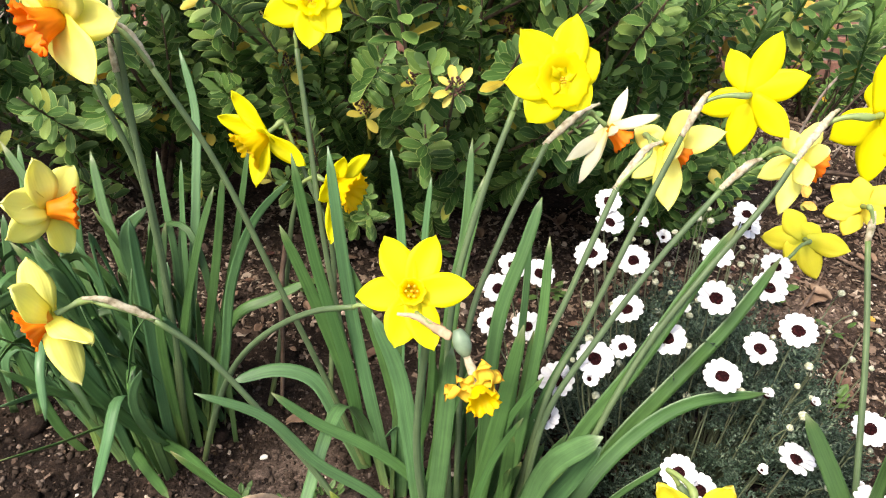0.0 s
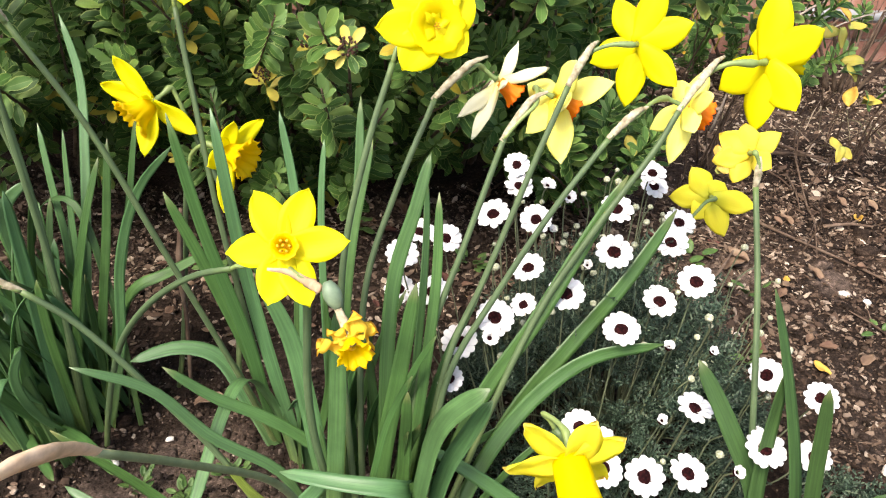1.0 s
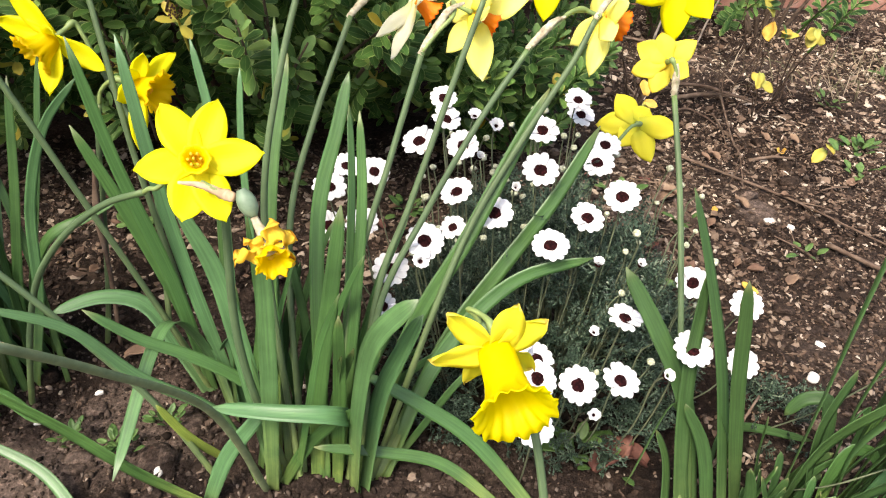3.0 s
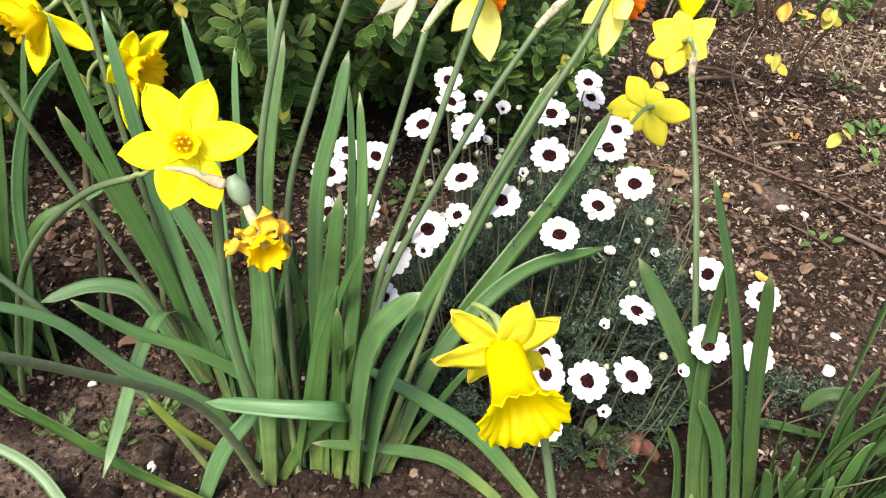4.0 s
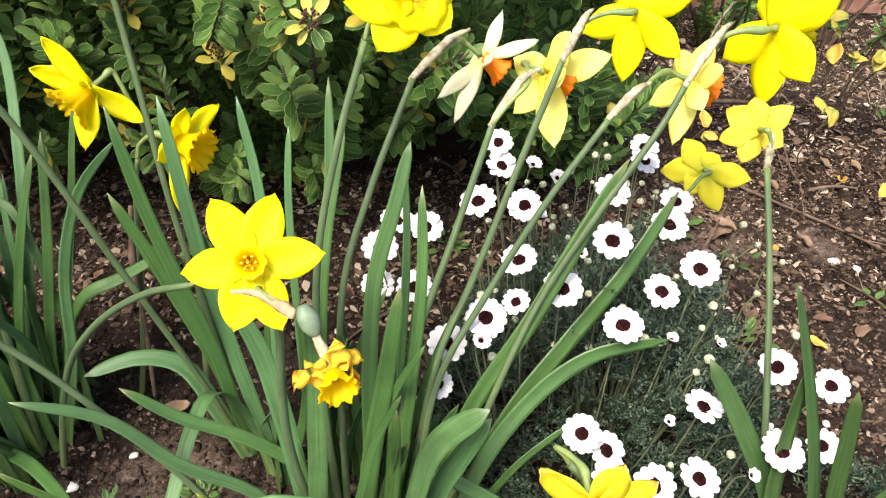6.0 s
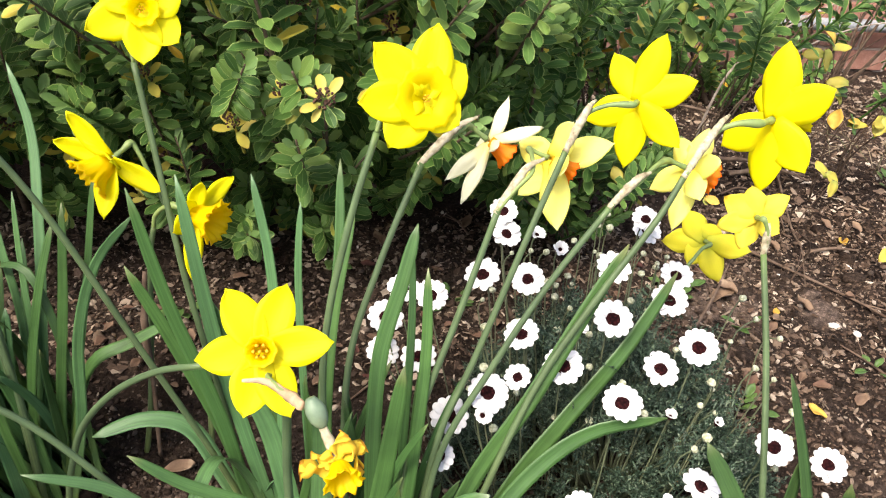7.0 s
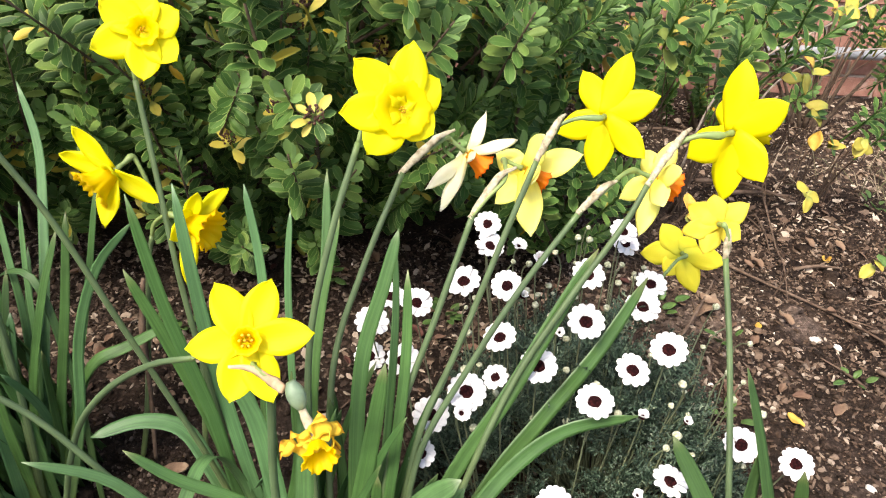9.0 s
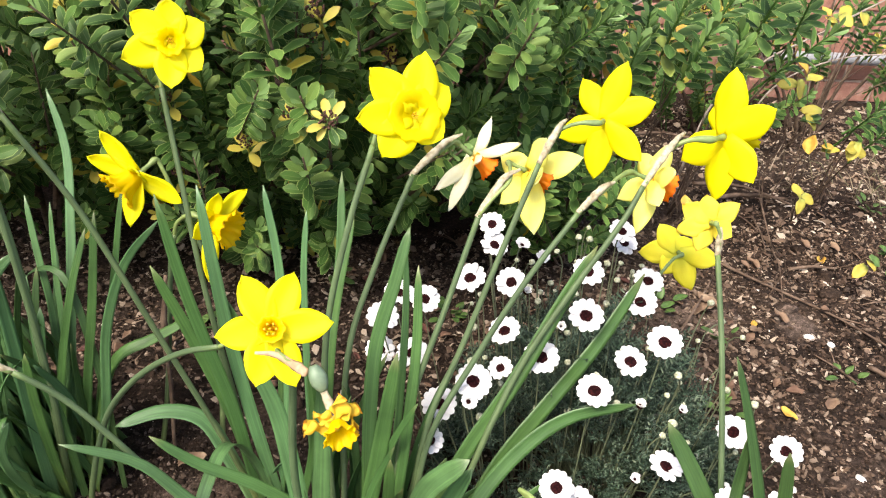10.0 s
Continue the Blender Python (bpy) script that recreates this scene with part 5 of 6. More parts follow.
daisy((0.107, 0.712, 0.224))
daisy((0.137, 0.708, 0.219))
daisy((0.089, 0.663, 0.224))
daisy((0.087, 0.672, 0.173))
daisy((0.122, 0.636, 0.196))
daisy((0.359, 0.491, 0.176))
daisy((0.302, 0.433, 0.151))
daisy((0.345, 0.444, 0.143))
daisy((0.276, 0.475, 0.144))
daisy((0.264, 0.430, 0.163))
daisy((0.431, 0.517, 0.195))
daisy((0.506, 0.535, 0.152))
daisy((0.400, 0.437, 0.182))
daisy((0.385, 0.440, 0.150), 0.5, 45)
daisy((0.513, 0.521, 0.086))
daisy((0.256, 0.775, 0.256), 0.6, 30)
daisy((0.275, 0.740, 0.259), 0.6, 30)
daisy((0.173, 0.540, 0.211), 0.6, 30)
daisy((0.254, 0.480, 0.160))
daisy((0.260, 0.405, 0.130))
daisy((0.619, 0.446, 0.140))
daisy((0.570, 0.352, 0.120))
for half_open in ((0.276, 0.624, 0.242), (0.386, 0.540, 0.202), (0.330, 0.487, 0.163), (0.320, 0.429, 0.118), (0.246, 0.676, 0.251), (0.352, 0.560, 0.190), (0.415, 0.480, 0.160), (0.232, 0.470, 0.120)):
    daisy(half_open, pick.uniform(0.42, 0.55), pick.uniform(40, 65))
for _ in range(130):
    bx, by = pick.uniform(0.12, 0.52), pick.uniform(0.42, 0.82)
    if ((bx - 0.335) / 0.165) ** 2 + ((by - 0.63) / 0.19) ** 2 > 1 or (bx < 0.32 and by < 0.57):
        continue
    bp = (bx, by, 0.13 + 0.22 * (by - 0.45) + pick.uniform(0.0, 0.055))
    bf = unit((pick.gauss(0, 0.3), pick.gauss(-0.3, 0.3), 1.0))
    stalk = part("bud", stalk_to(bp, bf, 0.0008), daisy_plant, "round pale daisy bud")
    part("bud_head", BUDS[pick.randrange(3)], stalk, m=aim(np.array(bp) - PLANT_AT, bf) @ Matrix.Scale(pick.uniform(0.7, 1.25), 4))


for _ in range(120):
    a, r = pick.uniform(0, 2 * math.pi), math.sqrt(pick.uniform(0.1, 1.0))
    e = np.array((0.027 + 0.145 * r * math.cos(a), 0.04 + 0.155 * r * math.sin(a), 0.155 * math.sqrt(max(0.05, 1 - 0.7 * r * r)) * pick.uniform(0.85, 1.1)))
    if e[0] < 0.06 and e[1] < 0.0:
        e[2] *= 0.55
    b = np.array((0.04 + e[0] * 0.25, 0.03 + e[1] * 0.25, 0.0))
    part("sprig_stem", tube("sprig_stem", [b, 0.5 * (b + e) + (0, 0, 0.015), e], lambda v: 0.0013 * (1 - 0.5 * v), M_DSTALK, n=6, ring=5), daisy_plant)


def ferny_mound(count, seed):
    """Finely divided grey-green foliage: feathery sprigs over a mound."""
    rng = np.random.default_rng(seed)
    vs, fs = [], []
    def strip(a, b, w, up):
        d = unit(b - a)
        s = unit(np.cross(d, up)) * w
        o = len(vs)
        m = 0.5 * (a + b) + up * w * 0.8
        vs.extend([a - s * 0.6, a + s * 0.6, m + s, m - s, b, m + up * w * 0.7])
        fs.extend([(o, o + 1, o + 2, o + 5), (o, o + 5, o + 3), (o + 3, o + 5, o + 4), (o + 5, o + 2, o + 4)])
    for n in range(count):
        a, r = rng.uniform(0, 2 * math.pi), math.sqrt(rng.uniform(0, 1.0))
        if n < 0.975 * count:
            x, y = 0.325 + 0.165 * r * math.cos(a), 0.640 + 0.180 * r * math.sin(a)
            top = (0.150 + 0.10 * (y - 0.5)) * math.sqrt(max(0.02, 1 - r ** 2.6)) + 0.012
        else:
            x, y = 0.560 + 0.045 * r * math.cos(a), 0.515 + 0.04 * r * math.sin(a)
            top = 0.035 * math.sqrt(max(0.05, 1 - r * r))
        top *= 1 + 0.75 * noise.noise(Vector((x * 21, y * 21, 2.0)))
        if x < 0.34 and y < 0.58:
            top *= 0.62
        z = max(0.006, top * rng.uniform(0.25, 1.0) ** 0.7)
        p = np.array((x, y, z))
        out = unit((0.8 * math.cos(a) * r + rng.normal(0, 0.45), 0.8 * math.sin(a) * r + rng.normal(0, 0.45) - 0.1, 0.75))
        ln = rng.uniform(0.020, 0.036)
        side0 = unit(np.cross(out, rng.normal(0, 1, 3)))
        up = np.cross(side0, out)
        strip(p, p + out * ln, 0.0008, up)
        for k in range(9):
            q = p + out * ln * (0.15 + 0.85 * k / 8)
            s = (1 if k % 2 else -1)
            arm = ln * 0.36 * (1.0 - 0.45 * k / 8)
            b = q + (side0 * s * rng.uniform(0.8, 1.2) + out * 0.35 + up * rng.uniform(-0.5, 0.5)) * arm
            strip(q, b, 0.0011, up)
            for f in (0.45, 0.75):
                g = q + f * (b - q)
                strip(g, g + (out * 0.9 + side0 * s * 0.15) * arm * 0.55, 0.0009, up)
            g = 0.4 * q + 0.6 * b
            strip(g, g + (side0 * s * 0.35 - out * 0.55 + up * 0.3) * arm * 0.5, 0.0009, up)
    return mesh_of("foliage", np.array(vs) - PLANT_AT, fs, M_FERNY, smooth=False)


tagged(part("foliage", ferny_mound(1750, 9), daisy_plant, "fine feathery grey-green foliage"), kind="stuff")


# ---- the shrubs behind ----
def shrub_leaf(length, width, o, place, along, out, vs, fs, uv, droop=0.0):
    side = np.cross(along, out)
    prof = (0.16, 0.66, 1.0, 0.86, 0.22)
    for i, w in enumerate(prof):
        v = (0.0, 0.27, 0.58, 0.83, 1.0)[i]
        c = place + along * length * v - out * droop * length * v * v
        for u in (-1, 0, 1):
            vs.append(c + side * u * w * width * 0.5 + out * (0.16 * abs(u) * w * width))
            uv.append((0.5 + 0.5 * u, v))
    for i in range(4):
        for j in range(2):
            a = o + 3 * i + j
            fs.append((a, a + 1, a + 4, a + 3))


def shoot_plan(rng, pairs, big, loose):
    """Where each leaf of a shoot sits: crossed pairs, steeper and smaller to the tip."""
    gap = 0.0078 * big
    leaves = []
    for k in range(pairs):
        f = k / max(1, pairs - 1)
        for s in range(2):
            if rng.uniform() < loose:
                continue
            a = math.pi * s + (math.pi / 2) * (k % 2) + rng.normal(0, 0.09)
            rise = radians(20 + 46 * f ** 2.5 + rng.normal(0, 4))
            rad = np.array((math.cos(a), math.sin(a), 0.0))
            along = rad * math.cos(rise) + np.array((0, 0, math.sin(rise)))
            out = -rad * math.sin(rise) + np.array((0, 0, math.cos(rise)))
            ln = big * (0.0280 + rng.normal(0, 0.002)) * (1.0 - 0.36 * f ** 3) * (0.8 + 0.2 * min(1, 4 * f + 0.3))
            leaves.append((np.array((0, 0, gap * k)) + rad * 0.002, along, out, ln, 0.16 * (1 - f), f))
    return leaves


def shoot_mesh(seed, pairs, big=1.0, mat=None, loose=0.0):
    """An upright shoot with crossed pairs of oval leaves and a tight tip."""
    rng = np.random.default_rng(seed)
    vs, fs, uv = [], [], []
    gap = 0.0078 * big
    hgt = gap * pairs
    ring = 5
    for k in range(3):
        for j in range(ring):
            a = 2 * math.pi * j / ring
            r = (0.0022, 0.0019, 0.001)[k]
            vs.append(np.array((r * math.cos(a), r * math.sin(a), -0.05 + (hgt + 0.05) * k / 2)))
            uv.append((0.3, 0.5))
    for k in range(2):
        for j in range(ring):
            fs.append((k * ring + j, k * ring + (j + 1) % ring, (k + 1) * ring + (j + 1) % ring, (k + 1) * ring + j))
    for place, along, out, ln, droop, f in shoot_plan(rng, pairs, big, loose):
        shrub_leaf(ln, ln * 0.43, len(vs), place, along, out, vs, fs, uv, droop)
    me = mesh_of("shoot", vs, fs, mat or M_SHRUB, uv)
    if mat is None:
        me.materials.append(M_SHRUB_TIP)
        for f in me.polygons[-40:]:
            f.material_index = 1
    return me


SHOOTS = [shoot_mesh(s, p, b, None, l) for s, p, b, l in ((1, 15, 1.1, 0.0), (2, 12, 1.2, 0.02), (3, 18, 1.05, 0.03), (4, 11, 1.25, 0.0), (5, 14, 1.0, 0.04), (6, 17, 1.1, 0.04), (7, 9, 1.15, 0.0))]
TIRED = [shoot_mesh(11, 4, 1.05, M_SHRUB_YELLOW, 0.15), shoot_mesh(12, 3, 1.0, M_SHRUB_YELLOW, 0.2)]
def seed_head_mesh(seed):
    """A ragged cluster of tiny dried capsules."""
    rng = np.random.default_rng(seed)
    vs, fs = [], []
    for k in range(40):
        d = unit(rng.normal(0, 1, 3)) * rng.uniform(0.25, 1.0) ** 0.5 * (0.011, 0.011, 0.013)
        s = rng.uniform(0.0022, 0.0040)
        vs.append(ICO * s * (1 + rng.uniform(-0.3, 0.3, (12, 1))) * (1, 1, 1.5) + d)
        fs += [tuple(i + 12 * k for i in f) for f in ICO_FACES]
    return mesh_of("seed_head", np.concatenate(vs), fs, M_SEED, smooth=False)


SPIKE = seed_head_mesh(3)


def single_leaf(droop, mat):
    vs, fs, uv = [], [], []
    shrub_leaf(1.0, 0.43, 0, np.zeros(3), np.array((1.0, 0, 0)), np.array((0, 0, 1.0)), vs, fs, uv, droop)
    return mesh_of("leaf", vs, fs, mat, uv)


ONE_LEAF = [single_leaf(0.15, M_SHRUB_ONE), single_leaf(0.07, M_SHRUB_ONE), single_leaf(0.02, M_SHRUB_TIP)]
SHOOT_STEM = tube("shoot", [(0, 0, -0.05), (0, 0, 0.04), (0, 0, 0.12)], lambda v: 0.0023 * (1 - 0.5 * v), M_BARK, n=4, ring=6)
near_left = [75]


def leafy_shoot(parent, m, seed, pairs=0):
    """A shoot close to the path, each leaf a piece of its own."""
    rng = np.random.default_rng(seed)
    big = 1.12 if pairs else rng.uniform(1.05, 1.3)
    top = 0.0078 * big * pairs
    stem = part("shoot", tube("shoot", [(0, 0, -0.06), (0, 0, 0.3 * top), (0, 0, top)], lambda v: 0.0023 * (1 - 0.6 * v), M_BARK, n=4, ring=6) if pairs else SHOOT_STEM, parent, "", m)
    for place, along, out, ln, droop, f in shoot_plan(rng, pairs or int(rng.integers(10, 16)), big, 0.02):
        side = np.cross(out, along)
        lm = Matrix((along, side, out)).transposed().to_4x4()
        lm.translation = Vector(place)
        part("leaf", ONE_LEAF[2 if f > 0.82 else (1 if f > 0.5 else 0)], stem, "", lm @ Matrix.Scale(ln, 4))
    return stem
shoots_rng = random.Random(5)


def shrub(place, half, height, count, label, low=0.06, tired=0.06, front=0.30):
    """A rounded evergreen bush: branches from one foot, leafy shoots all over its face."""
    t = thing("evergreen_shrub", (place[0], place[1], 0.0), label, "shrub", "evergreen shrubs")
    for k in range(9):
        a = 2 * math.pi * k / 9 + shoots_rng.uniform(-0.3, 0.3)
        rr = shoots_rng.uniform(0.45, 0.85)
        end = (half[0] * rr * math.cos(a), half[1] * rr * math.sin(a), height * shoots_rng.uniform(0.45, 0.85))
        part("branch", tube("branch", [(0.03 * math.cos(a), 0.03 * math.sin(a), -0.02), (end[0] * 0.45, end[1] * 0.45, end[2] * 0.35), end], lambda v: 0.007 * (1 - 0.65 * v), M_BARK, n=8, ring=6), t)
    mid, tall = 0.5 * (low + height), 0.5 * (height - low)
    for _ in range(count):
        while True:
            x, y, z = shoots_rng.uniform(-1, 1), shoots_rng.uniform(-1, 0.3), shoots_rng.uniform(-1, 1)
            r = math.sqrt(x * x + y * y + z * z)
            if 0.52 < r < 1.0:
                break
        p = (half[0] * x, half[1] * y, mid + tall * z - 0.03)
        f = (x * 0.4 + shoots_rng.gauss(0, 0.2), y * 0.5 - front + shoots_rng.gauss(0, 0.2), 0.75 + 0.25 * z)
        bad = shoots_rng.random() < tired
        me = TIRED[shoots_rng.randrange(2)] if bad else SHOOTS[shoots_rng.randrange(7)]
        s = shoots_rng.uniform(0.85, 1.2)
        m = aim(p, unit(f), shoots_rng.uniform(0, 360)) @ Matrix.Scale(s, 4)
        if not bad and near_left[0] > 0 and place[1] + p[1] < 0.96 and -0.55 < place[0] + p[0] < 0.45 and p[2] > 0.14:
            near_left[0] -= 1
            leafy_shoot(t, m, near_left[0])
            continue
        sh = part("shoot", me, t, "yellowing shoot" if bad else "", m)
        if bad and shoots_rng.random() < 0.4:
            part("seed_head", SPIKE, sh, "dark dried flower head", pose(0, 0, 0.035))
    return t


EVER = "evergreen shrub with glossy dark green paired leaves"
shrub((-1.05, 1.34), (0.44, 0.48), 0.90, 230, EVER, low=0.03)
hedge_left = shrub((-0.56, 1.30), (0.44, 0.50), 0.92, 470, EVER, low=0.03)
middle = shrub((-0.06, 1.30), (0.44, 0.50), 0.90, 490, EVER, low=0.03)
for hx, hy, hz, hs in ((-0.02, -0.44, 0.36, 0.7), (-0.12, -0.40, 0.40, 0.7), (0.20, -0.36, 0.52, 0.8), (-0.30, -0.34, 0.50, 0.8)):
    spent = part("shoot", TIRED[0], middle, "yellowing shoot with a dead flower head", aim((hx, hy, hz - 0.03), (0, -0.6, 0.7), 300 * hs) @ Matrix.Scale(hs * 1.35, 4))
    part("seed_head", SPIKE, spent, "dark dried flower head", pose(0, 0, 0.032) @ Matrix.Scale(0.8, 4))
YELLOW_ONE = single_leaf(0.18, M_SHRUB_YELLOW)


def spent_rosette(at, facing, size, seed):
    """A whorl of fading leaves round a dried flower head, at the end of a shoot."""
    rng = random.Random(seed)
    m = aim(np.array(at) - (-0.06, 1.30, 0.0), facing, rng.uniform(0, 360))
    stem = part("shoot", SHOOT_STEM, middle, "fading shoot round a dead flower head", m @ pose(0, 0, -0.125))
    for k in range(10):
        ln = size * rng.uniform(0.8, 1.15)
        part("leaf", ONE_LEAF[1] if k in (1, 2, 5, 7, 8) else YELLOW_ONE, stem, "", pose(0, 0, 0.121 - 0.003 * (k % 3)) @ Matrix.Rotation(radians(137.5 * k + rng.uniform(-10, 10)), 4, "Z") @ pose(0.004, 0, 0, 0, rng.uniform(-28, 5), 0) @ Matrix.Scale(ln, 4))
    part("seed_head", SPIKE, stem, "dark dried flower head", pose(0, 0, 0.128) @ Matrix.Scale(1.0, 4))


spent_rosette((0.028, 0.735, 0.419), (0.05, -0.75, 0.60), 0.022, 1)
spent_rosette((-0.016, 0.795, 0.403), (-0.2, -0.6, 0.70), 0.020, 2)
spent_rosette((0.130, 0.930, 0.500), (0.1, -0.6, 0.70), 0.026, 3)
hedge_right = shrub((0.19, 1.42), (0.27, 0.52), 0.86, 320, EVER + " and yellowing tips", low=0.03, tired=0.20)
for k, (foot, way, pairs) in enumerate((
        ((-0.064, 0.900, 0.389), (-0.002, -0.040, 0.029), 7), ((0.028, 0.880, 0.281), (-0.074, -0.030, 0.049), 12),
        ((-0.272, 0.930, 0.326), (0.026, -0.030, 0.118), 15), ((0.055, 0.930, 0.392), (-0.005, -0.030, 0.108), 14),
        ((-0.059, 0.930, 0.420), (-0.049, -0.040, 0.035), 9), ((0.271, 0.950, 0.379), (-0.006, -0.050, 0.105), 14),
        ((0.220, 0.970, 0.414), (-0.020, -0.040, 0.094), 13), ((0.097, 0.950, 0.465), (0.060, -0.030, 0.043), 10),
        ((0.345, 1.020, 0.364), (-0.031, -0.040, 0.082), 12), ((-0.358, 0.950, 0.342), (0.013, -0.030, 0.075), 11),
        ((-0.153, 0.920, 0.215), (-0.006, -0.020, 0.083), 11), ((-0.004, 0.950, 0.424), (-0.023, -0.030, 0.069), 10))):
    holder = hedge_left if foot[0] < -0.25 else (hedge_right if foot[0] > 0.2 else middle)
    leafy_shoot(holder, aim(np.array(foot) - np.array(holder.location), way, 37.0 * k), 300 + k, pairs)
shrub((0.40, 1.26), (0.15, 0.20), 0.34, 46, "low evergreen shrub growing at the foot of a hedge", low=0.01, tired=0.15)
for bx in (-1.0, -0.55, -0.1, 0.18):
    shrub((bx, 1.80), (0.36, 0.26), 1.0, 120, EVER, low=0.2, tired=0.03)
shrub((0.72, 2.04), (0.38, 0.22), 0.60, 72, EVER + " and bare twigs", low=0.16, tired=0.2)
shrub((1.02, 1.98), (0.24, 0.20), 0.40, 30, EVER + " and yellowing tips", low=0.02, tired=0.25)
shrub((1.34, 2.04), (0.32, 0.24), 0.50, 36, "sparse evergreen shrub with yellowing leaves before bricks", low=0.14, tired=0.35)


def open_shrub(place, tips, label):
    """A thin, open bush: one bare branch to each leafy shoot."""
    t = thing("evergreen_shrub", (place[0], place[1], 0.0), label, "shrub", "evergreen shrubs")
    for k, (x, y, z, s) in enumerate(tips):
        e = np.array((x - place[0], y - place[1], z))
        part("branch", tube("branch", [(0.01 * math.cos(k), 0.01 * math.sin(k), -0.01), e * (0.4, 0.4, 0.45) + (0, 0.01, 0), e], lambda v: 0.0024 * (1 - 0.5 * v), M_TWIG, n=9, ring=6, crumple=0.1, seed=k), t)
        part("shoot", SHOOTS[(3, 6, 1, 4)[k % 4]], t, "", aim(e, unit((shoots_rng.gauss(0, 0.25), -0.45, 0.75)), 77.0 * k) @ Matrix.Scale(s, 4))


OPEN = "thin open evergreen shrub with bare brown branches"
open_shrub((0.56, 1.36), [(0.540, 1.200, 0.386, 1.35), (0.604, 1.220, 0.407, 1.5), (0.574, 1.180, 0.352, 1.2), (0.500, 1.180, 0.367, 1.2), (0.465, 1.150, 0.338, 1.2), (0.536, 1.280, 0.437, 1.3), (0.442, 1.250, 0.429, 1.4), (0.422, 1.200, 0.367, 1.3)], OPEN)
open_shrub((0.72, 1.42), [(0.742, 1.300, 0.405, 1.5), (0.718, 1.260, 0.355, 1.4), (0.775, 1.260, 0.352, 1.2), (0.684, 1.220, 0.320, 1.2), (0.870, 1.400, 0.388, 1.3)], OPEN)
open_shrub((1.08, 1.48), [(1.076, 1.380, 0.241, 1.2), (1.015, 1.340, 0.230, 1.1), (1.027, 1.300, 0.210, 1.0)], OPEN)
open_shrub((0.42, 1.18), [(0.386, 1.050, 0.199, 1.0), (0.418, 1.100, 0.212, 1.0), (0.420, 1.000, 0.191, 0.9), (0.371, 1.120, 0.211, 1.0), (0.303, 1.000, 0.233, 1.0), (0.279, 0.980, 0.197, 0.9), (0.325, 0.960, 0.199, 0.9)], OPEN)


# ---- on the ground ----
def twig(pts, r=0.0028, seed=0, label="thin brown dead twig lying on the earth"):
    t = thing("twig", pts[0], label, "twig", "twigs")
    o = np.array(pts[0])
    loc = [np.array(p) - o for p in pts]
    part("twig_stem", tube("twig_stem", loc, lambda v: r * (1.1 - 0.6 * v), M_TWIG, n=18, ring=6, crumple=0.18, seed=seed), t)
    rng = random.Random(seed)
    for k in (1, 2)[:max(0, len(pts) - 2)]:
        s = loc[k]
        d = unit(loc[k + 1] - loc[k - 1])
        e = s + (d + np.array((rng.uniform(-0.8, 0.8), rng.uniform(-0.8, 0.8), 0.25))) * 0.035
        part("side_twig", tube("side_twig", [s, 0.5 * (s + e) + (0, 0, 0.002), e], lambda v: r * 0.55 * (1 - 0.6 * v), M_TWIG, n=6, ring=5, seed=seed), t)


twig([(0.72, 1.19, 0.012), (0.77, 1.09, 0.022), (0.865, 0.995, 0.012), (0.90, 0.90, 0.018), (0.95, 0.84, 0.010)], 0.0028, 1)
twig([(0.90, 1.40, 0.05), (0.84, 1.20, 0.03), (0.80, 1.10, 0.05), (0.78, 1.02, 0.012)], 0.0018, 2)
twig([(0.86, 1.16, 0.012), (0.91, 1.166, 0.015), (0.955, 1.165, 0.012)], 0.0036, 3, "pale dry stick lying on mulch")
twig([(0.80, 1.52, 0.03), (0.90, 1.50, 0.035), (1.00, 1.44, 0.02)], 0.0050, 4)
twig([(0.84, 0.86, 0.012), (0.90, 0.76, 0.014), (1.00, 0.66, 0.012)], 0.0038, 5, "dark thin root lying across brown mulch")
twig([(0.44, 1.42, 0.03), (0.60, 1.56, 0.05), (0.78, 1.60, 0.03)], 0.0050, 6)
twig([(0.62, 1.75, 0.04), (0.80, 1.78, 0.06), (1.02, 1.70, 0.03)], 0.0050, 7)
twig([(0.55, 0.92, 0.012), (0.60, 0.98, 0.03), (0.68, 1.10, 0.02)], 0.0026, 8)
twig([(0.40, 0.40, 0.012), (0.46, 0.44, 0.03), (0.53, 0.50, 0.06)], 0.0026, 9)
twig([(0.839, 1.483, 0.012), (0.919, 1.496, 0.016), (1.013, 1.487, 0.012)], 0.0060, 11, "grey dead branch lying on brown mulch")
twig([(0.886, 1.388, 0.012), (0.861, 1.293, 0.020), (0.844, 1.228, 0.012)], 0.0022, 12)
twig([(0.782, 1.385, 0.012), (0.830, 1.399, 0.020), (0.862, 1.378, 0.012), (0.865, 1.299, 0.015)], 0.0024, 14)
loose = random.Random(12)
for k in range(34):
    tx, ty, ta, tl = loose.uniform(0.1, 1.5), loose.uniform(0.8, 1.9), loose.uniform(0, 6.3), loose.uniform(0.03, 0.09)
    dx, dy = tl * math.cos(ta), tl * math.sin(ta)
    twig([(tx, ty, ground_height(tx, ty) + 0.004), (tx + 0.5 * dx, ty + 0.5 * dy, ground_height(tx, ty) + 0.007), (tx + dx, ty + dy, ground_height(tx + dx, ty + dy) + 0.004)], loose.uniform(0.0012, 0.0024), k)


def fallen_leaf(place, size, mat, label, spin, curl=0.5, tilt=0.0, seed=0):
    me = petal_mesh(size, size * 0.55, mat, 1.0, curl, 0.18, seed, nv=11, nu=7, sweep=0.12)
    me.name = "fallen_leaf"
    ob = part("fallen_leaf", me, m=pose(place[0], place[1], ground_height(place[0], place[1]) + 0.008 + (place[2] if len(place) > 2 else 0), 0, tilt, spin))
    return tagged(ob, label, "leaf", "fallen leaves")


